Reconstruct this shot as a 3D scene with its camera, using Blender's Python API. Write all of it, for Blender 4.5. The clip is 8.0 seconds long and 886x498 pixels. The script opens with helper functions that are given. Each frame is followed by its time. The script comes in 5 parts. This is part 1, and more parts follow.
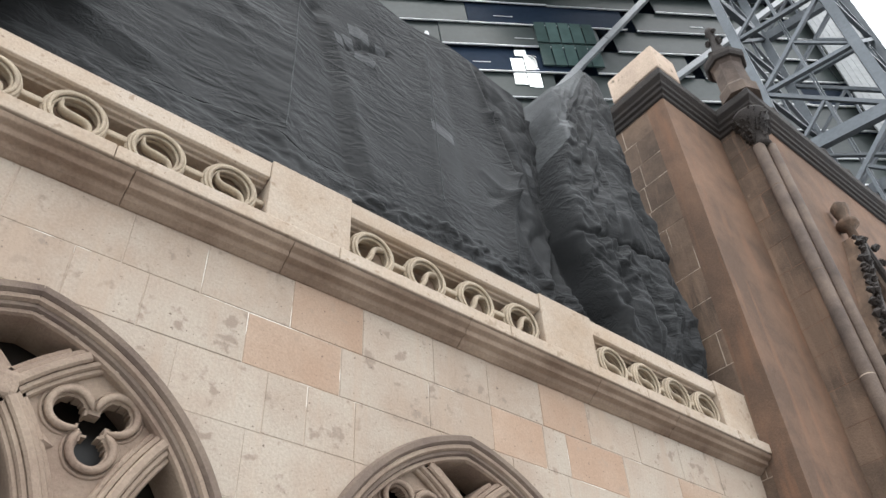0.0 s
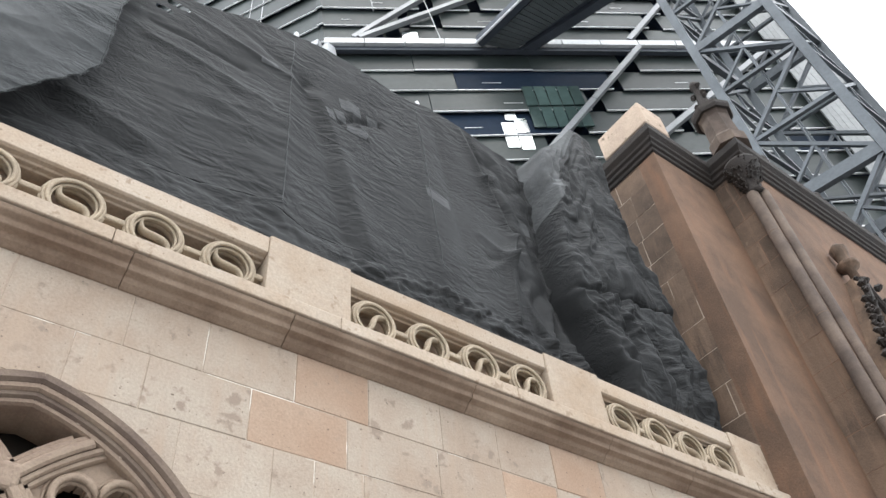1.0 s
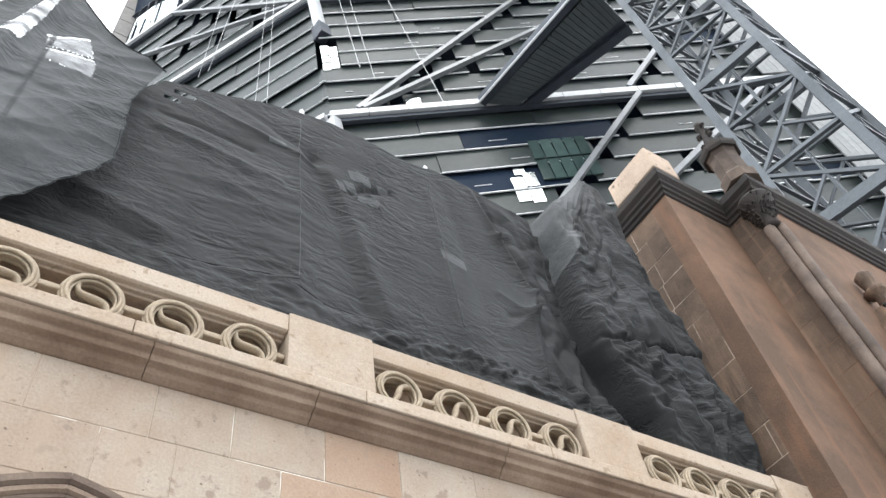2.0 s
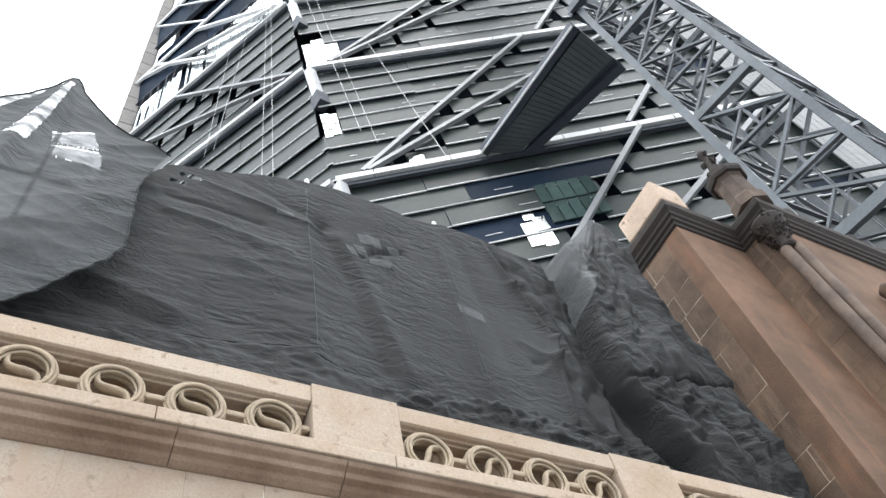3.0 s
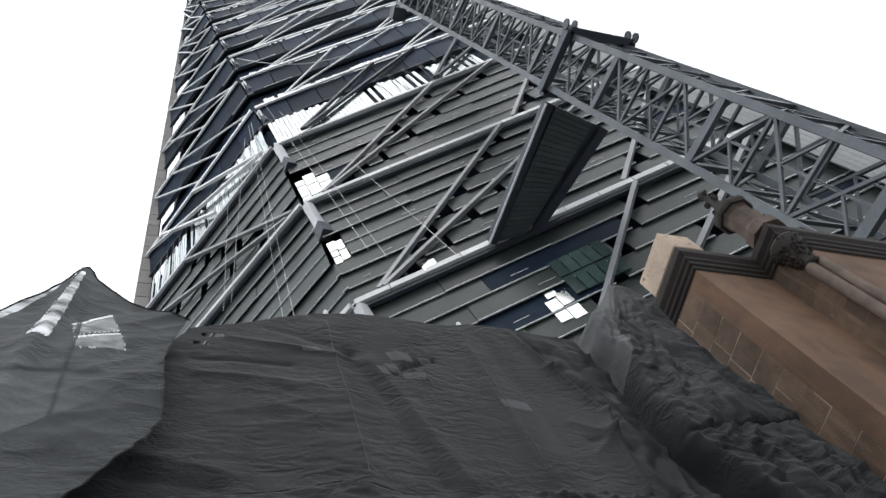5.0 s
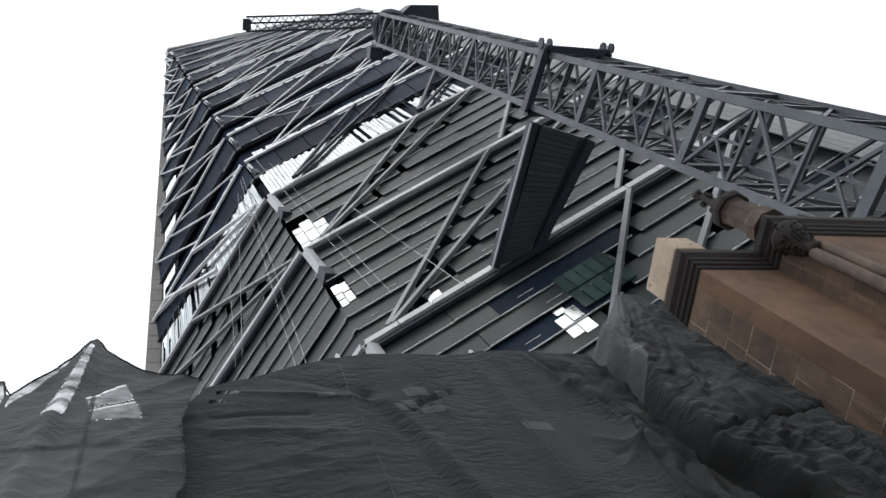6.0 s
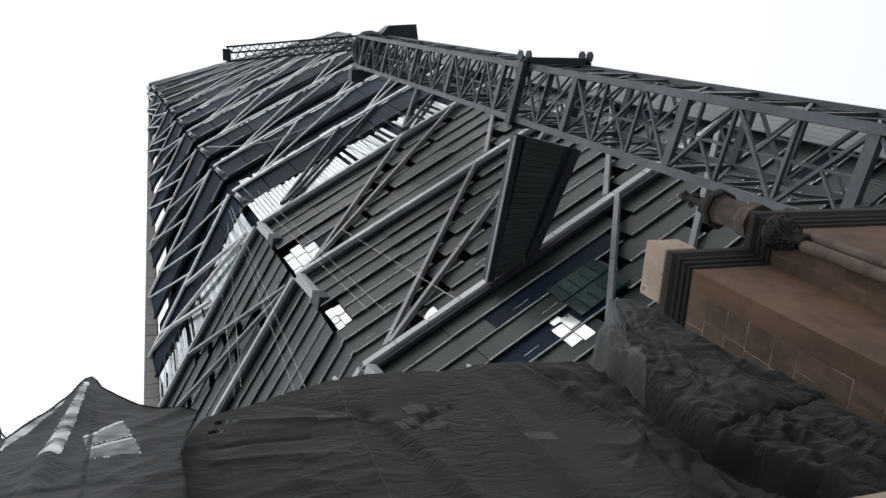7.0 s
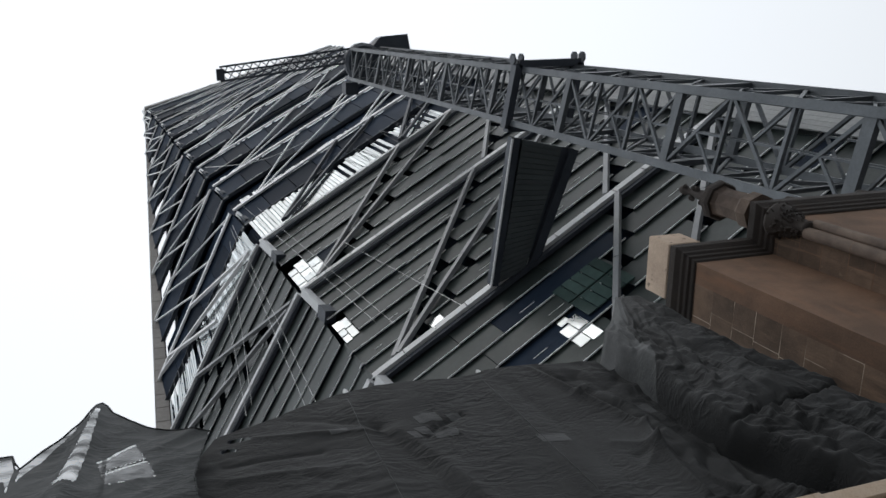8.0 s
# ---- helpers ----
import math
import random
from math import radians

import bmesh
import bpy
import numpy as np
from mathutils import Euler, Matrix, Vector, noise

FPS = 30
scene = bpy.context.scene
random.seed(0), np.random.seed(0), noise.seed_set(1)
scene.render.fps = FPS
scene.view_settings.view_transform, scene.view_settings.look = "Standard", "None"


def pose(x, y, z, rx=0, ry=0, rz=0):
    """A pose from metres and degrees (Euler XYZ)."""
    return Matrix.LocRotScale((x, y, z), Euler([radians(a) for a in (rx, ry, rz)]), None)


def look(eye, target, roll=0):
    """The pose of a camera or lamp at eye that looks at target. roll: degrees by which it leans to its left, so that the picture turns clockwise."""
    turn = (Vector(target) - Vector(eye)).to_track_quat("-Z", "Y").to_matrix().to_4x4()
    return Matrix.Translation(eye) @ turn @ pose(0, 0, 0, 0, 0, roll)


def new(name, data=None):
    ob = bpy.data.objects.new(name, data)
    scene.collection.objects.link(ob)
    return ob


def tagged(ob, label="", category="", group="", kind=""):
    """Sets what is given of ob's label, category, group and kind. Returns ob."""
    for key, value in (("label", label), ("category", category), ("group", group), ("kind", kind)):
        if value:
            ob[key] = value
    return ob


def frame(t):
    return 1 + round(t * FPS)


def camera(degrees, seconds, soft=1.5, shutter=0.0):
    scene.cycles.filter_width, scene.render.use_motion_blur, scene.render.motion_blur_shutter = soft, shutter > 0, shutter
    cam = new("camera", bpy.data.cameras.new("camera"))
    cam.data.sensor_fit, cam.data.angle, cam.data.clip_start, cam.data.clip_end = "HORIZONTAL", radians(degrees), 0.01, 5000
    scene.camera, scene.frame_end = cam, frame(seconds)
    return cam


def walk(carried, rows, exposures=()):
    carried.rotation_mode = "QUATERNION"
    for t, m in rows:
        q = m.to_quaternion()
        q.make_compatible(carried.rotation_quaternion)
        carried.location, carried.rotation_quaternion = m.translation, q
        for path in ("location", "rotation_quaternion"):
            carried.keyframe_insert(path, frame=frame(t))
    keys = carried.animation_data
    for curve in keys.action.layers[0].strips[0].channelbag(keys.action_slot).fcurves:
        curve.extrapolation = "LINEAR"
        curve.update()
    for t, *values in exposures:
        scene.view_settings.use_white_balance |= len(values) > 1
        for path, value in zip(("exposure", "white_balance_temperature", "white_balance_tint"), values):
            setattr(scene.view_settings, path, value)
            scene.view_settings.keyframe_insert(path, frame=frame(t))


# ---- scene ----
cam = camera(59.12, 8.0)
# seconds, eye, yaw to the left from +y, pitch up, roll (degrees)
PATH = [
    (0, (-0.053, 0.088, 1.553), -40.78, 41.62, -3.40),
    (0.5, (-0.051, 0.084, 1.556), -41.45, 43.98, -5.22),
    (1, (-0.038, 0.082, 1.543), -41.22, 46.43, -7.03),
    (2.5, (-0.029, 0.067, 1.601), -40.04, 52.98, -13.77),
    (3, (-0.015, 0.064, 1.608), -40.06, 54.97, -16.71),
    (3.5, (-0.009, 0.037, 1.600), -40.39, 57.00, -19.61),
    (4, (-0.003, 0.049, 1.605), -40.80, 58.90, -22.79),
    (4.5, (0.002, 0.036, 1.602), -41.81, 60.71, -27.43),
    (6, (0.003, 0.025, 1.583), -45.96, 64.05, -42.16),
    (6.5, (0.019, 0.038, 1.592), -47.08, 64.45, -45.01),
    (7, (0.025, 0.049, 1.586), -48.89, 64.53, -48.32),
    (7.5, (0.028, 0.054, 1.586), -49.01, 64.68, -50.31),
    (8, (0.026, 0.051, 1.580), -49.53, 65.05, -52.05),
]


def cam_pose(eye, yaw, pitch, roll):
    a, b = radians(yaw), radians(pitch)
    ahead = Vector((-math.sin(a) * math.cos(b), math.cos(a) * math.cos(b), math.sin(b)))
    return look(eye, Vector(eye) + ahead, roll)


walk(cam, [(t, cam_pose(e, y, p, r)) for t, e, y, p, r in PATH],
     exposures=[(0, -1.0), (1.0, -0.93), (2.5, -0.78), (3.5, -1.12), (4.0, -1.5), (4.5, -1.74), (6.0, -2.15), (8.0, -2.6)])

# ---- sky and light: bright overcast ----
world = bpy.data.worlds.new("overcast_sky")
scene.world = world
world.use_nodes = True
wn, wl = world.node_tree.nodes, world.node_tree.links
wn.clear()
w_out = wn.new("ShaderNodeOutputWorld")
w_bg = wn.new("ShaderNodeBackground")
w_sky = wn.new("ShaderNodeTexSky")
w_sky.sky_type, w_sky.sun_disc = "NISHITA", False
w_sky.sun_elevation, w_sky.sun_rotation = radians(58), radians(200)
w_sky.dust_density = 4.0
w_scale = wn.new("ShaderNodeVectorMath")
w_scale.operation = "SCALE"
w_scale.inputs["Scale"].default_value = 0.08
w_mix = wn.new("ShaderNodeMixRGB")
w_mix.inputs[0].default_value = 0.86
w_mix.inputs[2].default_value = (0.955, 1.0, 1.045, 1)
# an overcast sky is brighter overhead than at the horizon
w_co = wn.new("ShaderNodeTexCoord")
w_xyz = wn.new("ShaderNodeSeparateXYZ")
w_up = wn.new("ShaderNodeMapRange")
w_up.inputs["From Min"].default_value, w_up.inputs["From Max"].default_value = 0.0, 1.0
w_up.inputs["To Min"].default_value, w_up.inputs["To Max"].default_value = 3.3, 7.4
wl.new(w_co.outputs["Generated"], w_xyz.inputs[0])
wl.new(w_xyz.outputs["Z"], w_up.inputs["Value"])
wl.new(w_up.outputs[0], w_bg.inputs["Strength"])
wl.new(w_sky.outputs[0], w_scale.inputs[0])
wl.new(w_scale.outputs[0], w_mix.inputs[1])
wl.new(w_mix.outputs[0], w_bg.inputs["Color"])
wl.new(w_bg.outputs[0], w_out.inputs["Surface"])

sun_data = bpy.data.lights.new("sun", "SUN")
sun_data.energy, sun_data.angle, sun_data.color = 0.45, radians(30), (1.0, 0.98, 0.95)
sun = new("sun", sun_data)
sun.matrix_world = look((-20, -30, 60), (2, 8, 0))

# ---- materials ----
def material(name, base, rough=0.8, metal=0.0, second=None, scale=3.0, amount=0.5, fine=40.0, bump=0.3,
             spots=None, spot_scale=9.0, spot_edge=0.62, per_object=0.0, streak=None, detail=6.0, grain_mix=0.3, pits=None):
    """A surface with broad variation, fine grain, optional spots, streaks, and a change of tone from piece to piece."""
    m = bpy.data.materials.new(name)
    m.use_nodes = True
    n, l = m.node_tree.nodes, m.node_tree.links
    b = n["Principled BSDF"]
    b.inputs["Roughness"].default_value, b.inputs["Metallic"].default_value = rough, metal
    tc = n.new("ShaderNodeTexCoord")
    info = n.new("ShaderNodeObjectInfo")
    off = n.new("ShaderNodeVectorMath")
    off.operation = "MULTIPLY_ADD"
    off.inputs[1].default_value = (1, 1, 1)
    l.new(tc.outputs["Object"], off.inputs[0])
    comb = n.new("ShaderNodeVectorMath")
    comb.operation = "SCALE"
    comb.inputs["Scale"].default_value = 0.15
    l.new(info.outputs["Location"], comb.inputs[0])
    l.new(comb.outputs[0], off.inputs[2])
    vec = off.outputs[0]

    def tex(sc, det, stretch=None):
        t = n.new("ShaderNodeTexNoise")
        t.inputs["Scale"].default_value, t.inputs["Detail"].default_value = sc, det
        t.inputs["Roughness"].default_value = 0.62
        if stretch:
            mp = n.new("ShaderNodeMapping")
            mp.inputs["Scale"].default_value = stretch
            l.new(vec, mp.inputs["Vector"])
            l.new(mp.outputs[0], t.inputs["Vector"])
        else:
            l.new(vec, t.inputs["Vector"])
        return t

    def ramp(src, lo, hi):
        r = n.new("ShaderNodeMapRange")
        r.inputs["From Min"].default_value, r.inputs["From Max"].default_value = lo, hi
        l.new(src, r.inputs["Value"])
        return r.outputs["Result"]

    def mix(fac, a, c, mode="MIX"):
        x = n.new("ShaderNodeMixRGB")
        x.blend_type = mode
        if isinstance(fac, float):
            x.inputs[0].default_value = fac
        else:
            l.new(fac, x.inputs[0])
        for k, v in ((1, a), (2, c)):
            if isinstance(v, tuple):
                x.inputs[k].default_value = (*v, 1)
            else:
                l.new(v, x.inputs[k])
        return x.outputs[0]

    second = second or tuple(c * 0.7 for c in base)
    big = tex(scale, detail)
    colour = mix(ramp(big.outputs["Fac"], 0.5 - 0.25 / max(amount, 0.05) * 0.5, 0.5 + 0.25 / max(amount, 0.05) * 0.5), base, second)
    grain = tex(fine, 4)
    colour = mix(grain_mix, colour, mix(ramp(grain.outputs["Fac"], 0.3, 0.7), (0.55, 0.55, 0.55), (1.3, 1.3, 1.3)), "MULTIPLY")
    if spots:
        s = tex(spot_scale, 3)
        colour = mix(ramp(s.outputs["Fac"], spot_edge, spot_edge + 0.06), colour, spots)
    if pits:
        s = tex(34.0, 2)
        colour = mix(ramp(s.outputs["Fac"], 0.68, 0.74), colour, pits)
    if streak:
        s = tex(2.2, 5, (3.0, 3.0, 0.35))
        colour = mix(ramp(s.outputs["Fac"], 0.52, 0.75), colour, streak)
    if per_object:
        hsv = n.new("ShaderNodeHueSaturation")
        mr = n.new("ShaderNodeMapRange")
        mr.inputs["To Min"].default_value, mr.inputs["To Max"].default_value = 1 - per_object, 1 + per_object
        l.new(info.outputs["Random"], mr.inputs["Value"])
        l.new(mr.outputs[0], hsv.inputs["Value"])
        l.new(colour, hsv.inputs["Color"])
        colour = hsv.outputs[0]
    l.new(colour, b.inputs["Base Color"])
    bp = n.new("ShaderNodeBump")
    bp.inputs["Strength"].default_value, bp.inputs["Distance"].default_value = bump, 0.02
    l.new(grain.outputs["Fac"], bp.inputs["Height"])
    l.new(bp.outputs[0], b.inputs["Normal"])
    rr = n.new("ShaderNodeMapRange")
    rr.inputs["To Min"].default_value, rr.inputs["To Max"].default_value = max(rough - 0.12, 0.02), min(rough + 0.12, 1)
    l.new(big.outputs["Fac"], rr.inputs["Value"])
    l.new(rr.outputs[0], b.inputs["Roughness"])
    return m


WALL = material("dressed_pale_stone", (0.445, 0.376, 0.305), 0.85, second=(0.385, 0.295, 0.225), scale=0.9, amount=1.3, fine=60,
                spots=(0.30, 0.235, 0.185), spot_scale=8, spot_edge=0.61, per_object=0.035, streak=(0.42, 0.32, 0.24), pits=(0.15, 0.11, 0.085), bump=0.25)
WALL_PINK = material("pinkish_stone", (0.44, 0.325, 0.24), 0.85, second=(0.39, 0.265, 0.185), scale=1.2, amount=1.0, fine=60,
                     spots=(0.36, 0.26, 0.19), spot_scale=8, spot_edge=0.62, per_object=0.05, pits=(0.17, 0.12, 0.09), bump=0.25)
TRIM = material("carved_pale_stone", (0.49, 0.41, 0.33), 0.85, second=(0.41, 0.305, 0.215), scale=1.5, amount=0.7, fine=55,
                spots=(0.33, 0.25, 0.18), spot_scale=9, spot_edge=0.62, per_object=0.05, pits=(0.26, 0.19, 0.14), bump=0.25)
RING = material("carved_ring_stone", (0.50, 0.41, 0.30), 0.9, second=(0.38, 0.31, 0.23), scale=6, amount=0.7, fine=80, bump=0.5)
MORTAR = material("pale_lime_mortar", (0.47, 0.385, 0.305), 0.95, second=(0.40, 0.315, 0.245), scale=1.2, amount=0.9, fine=80, spots=(0.84, 0.79, 0.72), spot_scale=1.5, spot_edge=0.535)
MORTAR_OLD = material("old_patchy_mortar", (0.55, 0.45, 0.36), 0.95, second=(0.17, 0.12, 0.085), scale=1.3, amount=2.2, fine=60)
# rain stains, plus the shade under the parapet and behind the rings, as colour
STAINED_SHADED = material("stained_and_shaded_stone", (0.40, 0.30, 0.22), 0.9, second=(0.15, 0.092, 0.06), scale=0.8, amount=0.9, fine=50, per_object=0.05)
TRACERY = material("weathered_tracery_stone", (0.36, 0.275, 0.205), 0.88, second=(0.23, 0.16, 0.12), scale=2.5, amount=0.8, fine=60, bump=0.4)
ARCH_DARK = material("dark_arch_stone", (0.22, 0.165, 0.125), 0.9, second=(0.14, 0.10, 0.08), scale=3, amount=0.8, fine=60)
CHURCH = material("old_brown_sandstone", (0.185, 0.122, 0.083), 0.9, second=(0.098, 0.069, 0.050), scale=1.4, amount=1.1, fine=45,
                  spots=(0.20, 0.14, 0.10), spot_scale=8, spot_edge=0.66, per_object=0.13, streak=(0.27, 0.175, 0.12), bump=0.4)
RENDERED = material("smooth_reddish_sandstone", (0.215, 0.125, 0.079), 0.9, second=(0.128, 0.080, 0.054), scale=1.0, amount=1.1, fine=45,
                    spots=(0.19, 0.13, 0.10), spot_scale=13, spot_edge=0.71, streak=(0.23, 0.12, 0.07), per_object=0.05)
PIN = material("sooty_brown_stone", (0.15, 0.11, 0.085), 0.9, second=(0.075, 0.055, 0.045), scale=2.5, amount=1.0, fine=40, bump=0.4)
BLACKENED = material("soot_blackened_stone", (0.020, 0.0155, 0.0135), 0.8, second=(0.036, 0.027, 0.022), scale=3, amount=0.7, fine=50, bump=0.5)
CAPSTONE = material("clean_capstone", (0.60, 0.47, 0.36), 0.9, second=(0.46, 0.35, 0.27), scale=2.6, amount=0.8, fine=40,
                    spots=(0.22, 0.17, 0.13), spot_scale=5, spot_edge=0.64)
SIDE_SHEET = material("grey_side_sheeting", (0.30, 0.31, 0.31), 0.6, second=(0.24, 0.25, 0.25), scale=0.2, fine=3, bump=0.05, per_object=0.12)
CONCRETE = material("board_marked_concrete", (0.40, 0.38, 0.36), 0.9, second=(0.31, 0.295, 0.28), scale=0.12, amount=0.7, fine=2.0, per_object=0.06)
STEEL_LIGHT = material("grey_painted_steel", (0.66, 0.675, 0.685), 0.42, 0.2, second=(0.55, 0.56, 0.57), scale=0.3, fine=8, bump=0.05, per_object=0.12)
STEEL_MID = material("mid_grey_steel", (0.29, 0.30, 0.31), 0.42, 0.3, second=(0.22, 0.23, 0.24), scale=0.3, fine=8, bump=0.05, per_object=0.12)
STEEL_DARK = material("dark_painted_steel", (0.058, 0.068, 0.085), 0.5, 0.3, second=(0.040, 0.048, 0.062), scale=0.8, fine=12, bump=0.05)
MAST = material("blue_grey_mast_steel", (0.105, 0.118, 0.13), 0.45, 0.3, second=(0.07, 0.08, 0.09), scale=0.6, amount=0.8, fine=10, bump=0.08, per_object=0.15)
PANEL = material("dark_green_grey_glass_panel", (0.038, 0.049, 0.047), 0.40, 0.0, second=(0.025, 0.033, 0.033), scale=0.15, fine=3, bump=0.02, per_object=0.22)
EDGE = material("pale_aluminium_edge", (0.90, 0.91, 0.92), 0.35, 0.15, second=(0.78, 0.79, 0.80), scale=1, fine=6, bump=0.02)
# the navy of the dark glass includes blue lens haze, mixed into its colour
DARK_GLASS = material("dark_hazed_glass", (0.022, 0.036, 0.062), 0.55, 0.0, second=(0.015, 0.025, 0.043), scale=0.1, fine=2, bump=0.0, per_object=0.4)
CLEAR = material("sky_mirroring_pane", (0.76, 0.80, 0.80), 0.14, 1.0, second=(0.58, 0.63, 0.64), scale=0.4, fine=2, bump=0.0, per_object=0.25)
OLD_GLASS = material("dusty_dark_glass", (0.035, 0.029, 0.024), 0.35, 0.0, second=(0.018, 0.015, 0.013), scale=3, fine=15, bump=0.02)
GREEN_GLASS = material("greenish_bay_glass", (0.10, 0.15, 0.14), 0.12, 0.3, second=(0.06, 0.10, 0.095), scale=0.3, fine=2, bump=0.0, per_object=0.3)
DECK = material("ribbed_deck_underside", (0.10, 0.115, 0.12), 0.5, 0.3, scale=0.5, fine=6, bump=0.05, per_object=0.1)
PAVING = material("grey_pavement", (0.31, 0.31, 0.31), 0.9, scale=0.5, fine=20)
# unlit interiors, their darkness given as colour
INSIDE = material("interior_darkness", (0.05, 0.045, 0.04), 0.9, scale=2, fine=20)
WHITE_TIP = material("white_plastic_tip", (0.75, 0.76, 0.76), 0.5, scale=5, fine=30, bump=0.05)


for m, level in ((DARK_GLASS, 0.05), (PANEL, 0.25)):
    m.node_tree.nodes["Principled BSDF"].inputs["Specular IOR Level"].default_value = level


def net_material(name, base, second, holes, alpha, thin_scale=0.7, stretch_thin=(1, 1, 1), edge=(0.35, 0.7)):
    """Woven shade cloth: fine crinkles and sharp crumple lines, a weave that lets some light through."""
    m = material(name, base, 0.72, second=second, scale=0.9, amount=0.9, fine=30, bump=0.5, detail=8)
    n, l = m.node_tree.nodes, m.node_tree.links
    b = n["Principled BSDF"]
    b.inputs["Specular IOR Level"].default_value = 0.35
    tc = n.new("ShaderNodeTexCoord")
    last = None
    # creases at three sizes, longer across than down, patchy
    for size, stretch, strength, depth in ((3.2, (0.8, 1.0, 2.0), 0.4, 0.03), (7.0, (0.8, 1.0, 1.6), 0.42, 0.014), (17.0, (0.9, 1.0, 1.4), 0.4, 0.006)):
        mp = n.new("ShaderNodeMapping")
        mp.inputs["Scale"].default_value = stretch
        mp.inputs["Location"].default_value = (size, 2 * size, 0)
        mp.inputs["Rotation"].default_value = (0, radians(size * 1.5 - 12), 0)
        l.new(tc.outputs["Object"], mp.inputs["Vector"])
        wr = n.new("ShaderNodeTexNoise")
        wr.inputs["Scale"].default_value, wr.inputs["Detail"].default_value, wr.inputs["Distortion"].default_value = size, 2.0, 0.9
        l.new(mp.outputs[0], wr.inputs["Vector"])
        sb = n.new("ShaderNodeMath")
        sb.operation = "SUBTRACT"
        sb.inputs[1].default_value = 0.5
        ab = n.new("ShaderNodeMath")
        ab.operation = "ABSOLUTE"
        l.new(wr.outputs["Fac"], sb.inputs[0])
        l.new(sb.outputs[0], ab.inputs[0])
        where = n.new("ShaderNodeTexNoise")
        where.inputs["Scale"].default_value, where.inputs["Detail"].default_value = 0.8 + 0.08 * size, 2
        l.new(tc.outputs["Object"], where.inputs["Vector"])
        amt = n.new("ShaderNodeMapRange")
        amt.inputs["From Min"].default_value, amt.inputs["From Max"].default_value = 0.44, 0.6
        amt.inputs["To Min"].default_value, amt.inputs["To Max"].default_value = 0.05, 1.3
        l.new(where.outputs["Fac"], amt.inputs["Value"])
        mul = n.new("ShaderNodeMath")
        mul.operation = "MULTIPLY"
        l.new(ab.outputs[0], mul.inputs[0])
        l.new(amt.outputs[0], mul.inputs[1])
        bp = n.new("ShaderNodeBump")
        bp.invert = True
        bp.inputs["Strength"].default_value, bp.inputs["Distance"].default_value = strength, depth * 4
        l.new(mul.outputs[0], bp.inputs["Height"])
        if last:
            l.new(last, bp.inputs["Normal"])
        last = bp.outputs[0]
    l.new(last, b.inputs["Normal"])
    mt = n.new("ShaderNodeMapping")
    mt.inputs["Scale"].default_value = stretch_thin
    mt.inputs["Rotation"].default_value = (0, radians(35), 0)
    l.new(tc.outputs["Object"], mt.inputs["Vector"])
    thin = n.new("ShaderNodeTexNoise")
    thin.inputs["Scale"].default_value, thin.inputs["Detail"].default_value = thin_scale, 5
    l.new(mt.outputs[0], thin.inputs["Vector"])
    mr = n.new("ShaderNodeMapRange")
    mr.inputs["From Min"].default_value, mr.inputs["From Max"].default_value = edge
    mr.inputs["To Min"].default_value, mr.inputs["To Max"].default_value = alpha, alpha - holes
    l.new(thin.outputs["Fac"], mr.inputs["Value"])
    l.new(mr.outputs[0], b.inputs["Alpha"])
    return m


NET = net_material("black_shade_cloth", (0.0255, 0.0268, 0.0276), (0.014, 0.0148, 0.0155), 0.0, 1.0)
NET_FOLD = net_material("grey_double_cloth", (0.115, 0.12, 0.122), (0.06, 0.062, 0.064), 0.10, 0.96)
NET_SHEER = net_material("sheer_cloth", (0.06, 0.063, 0.066), (0.04, 0.043, 0.046), 0.55, 0.97, 6.0, (0.30, 1.0, 1.0), (0.34, 0.66))
NET_WINDOW = net_material("see_through_cloth", (0.06, 0.063, 0.066), (0.04, 0.043, 0.046), 0.14, 0.93, 9.0, (0.6, 1.0, 1.0), (0.36, 0.62))
NET_PATCH = net_material("worn_thin_cloth", (0.085, 0.088, 0.090), (0.06, 0.062, 0.064), 0.0, 1.0)
NET_THIN = net_material("thin_grey_shade_cloth", (0.056, 0.061, 0.063), (0.038, 0.042, 0.044), 0.025, 0.99)


# ---- mesh helpers ----
def obj(name, verts, faces, mat, parent=None, label="", smooth=False):
    me = bpy.data.meshes.new(name)
    me.from_pydata([tuple(v) for v in verts], [], faces)
    me.materials.append(mat)
    if smooth:
        me.polygons.foreach_set("use_smooth", [True] * len(me.polygons))
    me.update()
    o = new(name, me)
    if parent is not None:
        o.parent = parent
    return tagged(o, label) if label else o


def share(name, me, m, parent=None):
    o = new(name, me)
    o.matrix_basis = m
    if parent is not None:
        o.parent = parent
    return o


def empty(name, label, category, kind="", group="", at=(0, 0, 0)):
    e = new(name)
    e.location = at
    return tagged(e, label, category, group, kind)


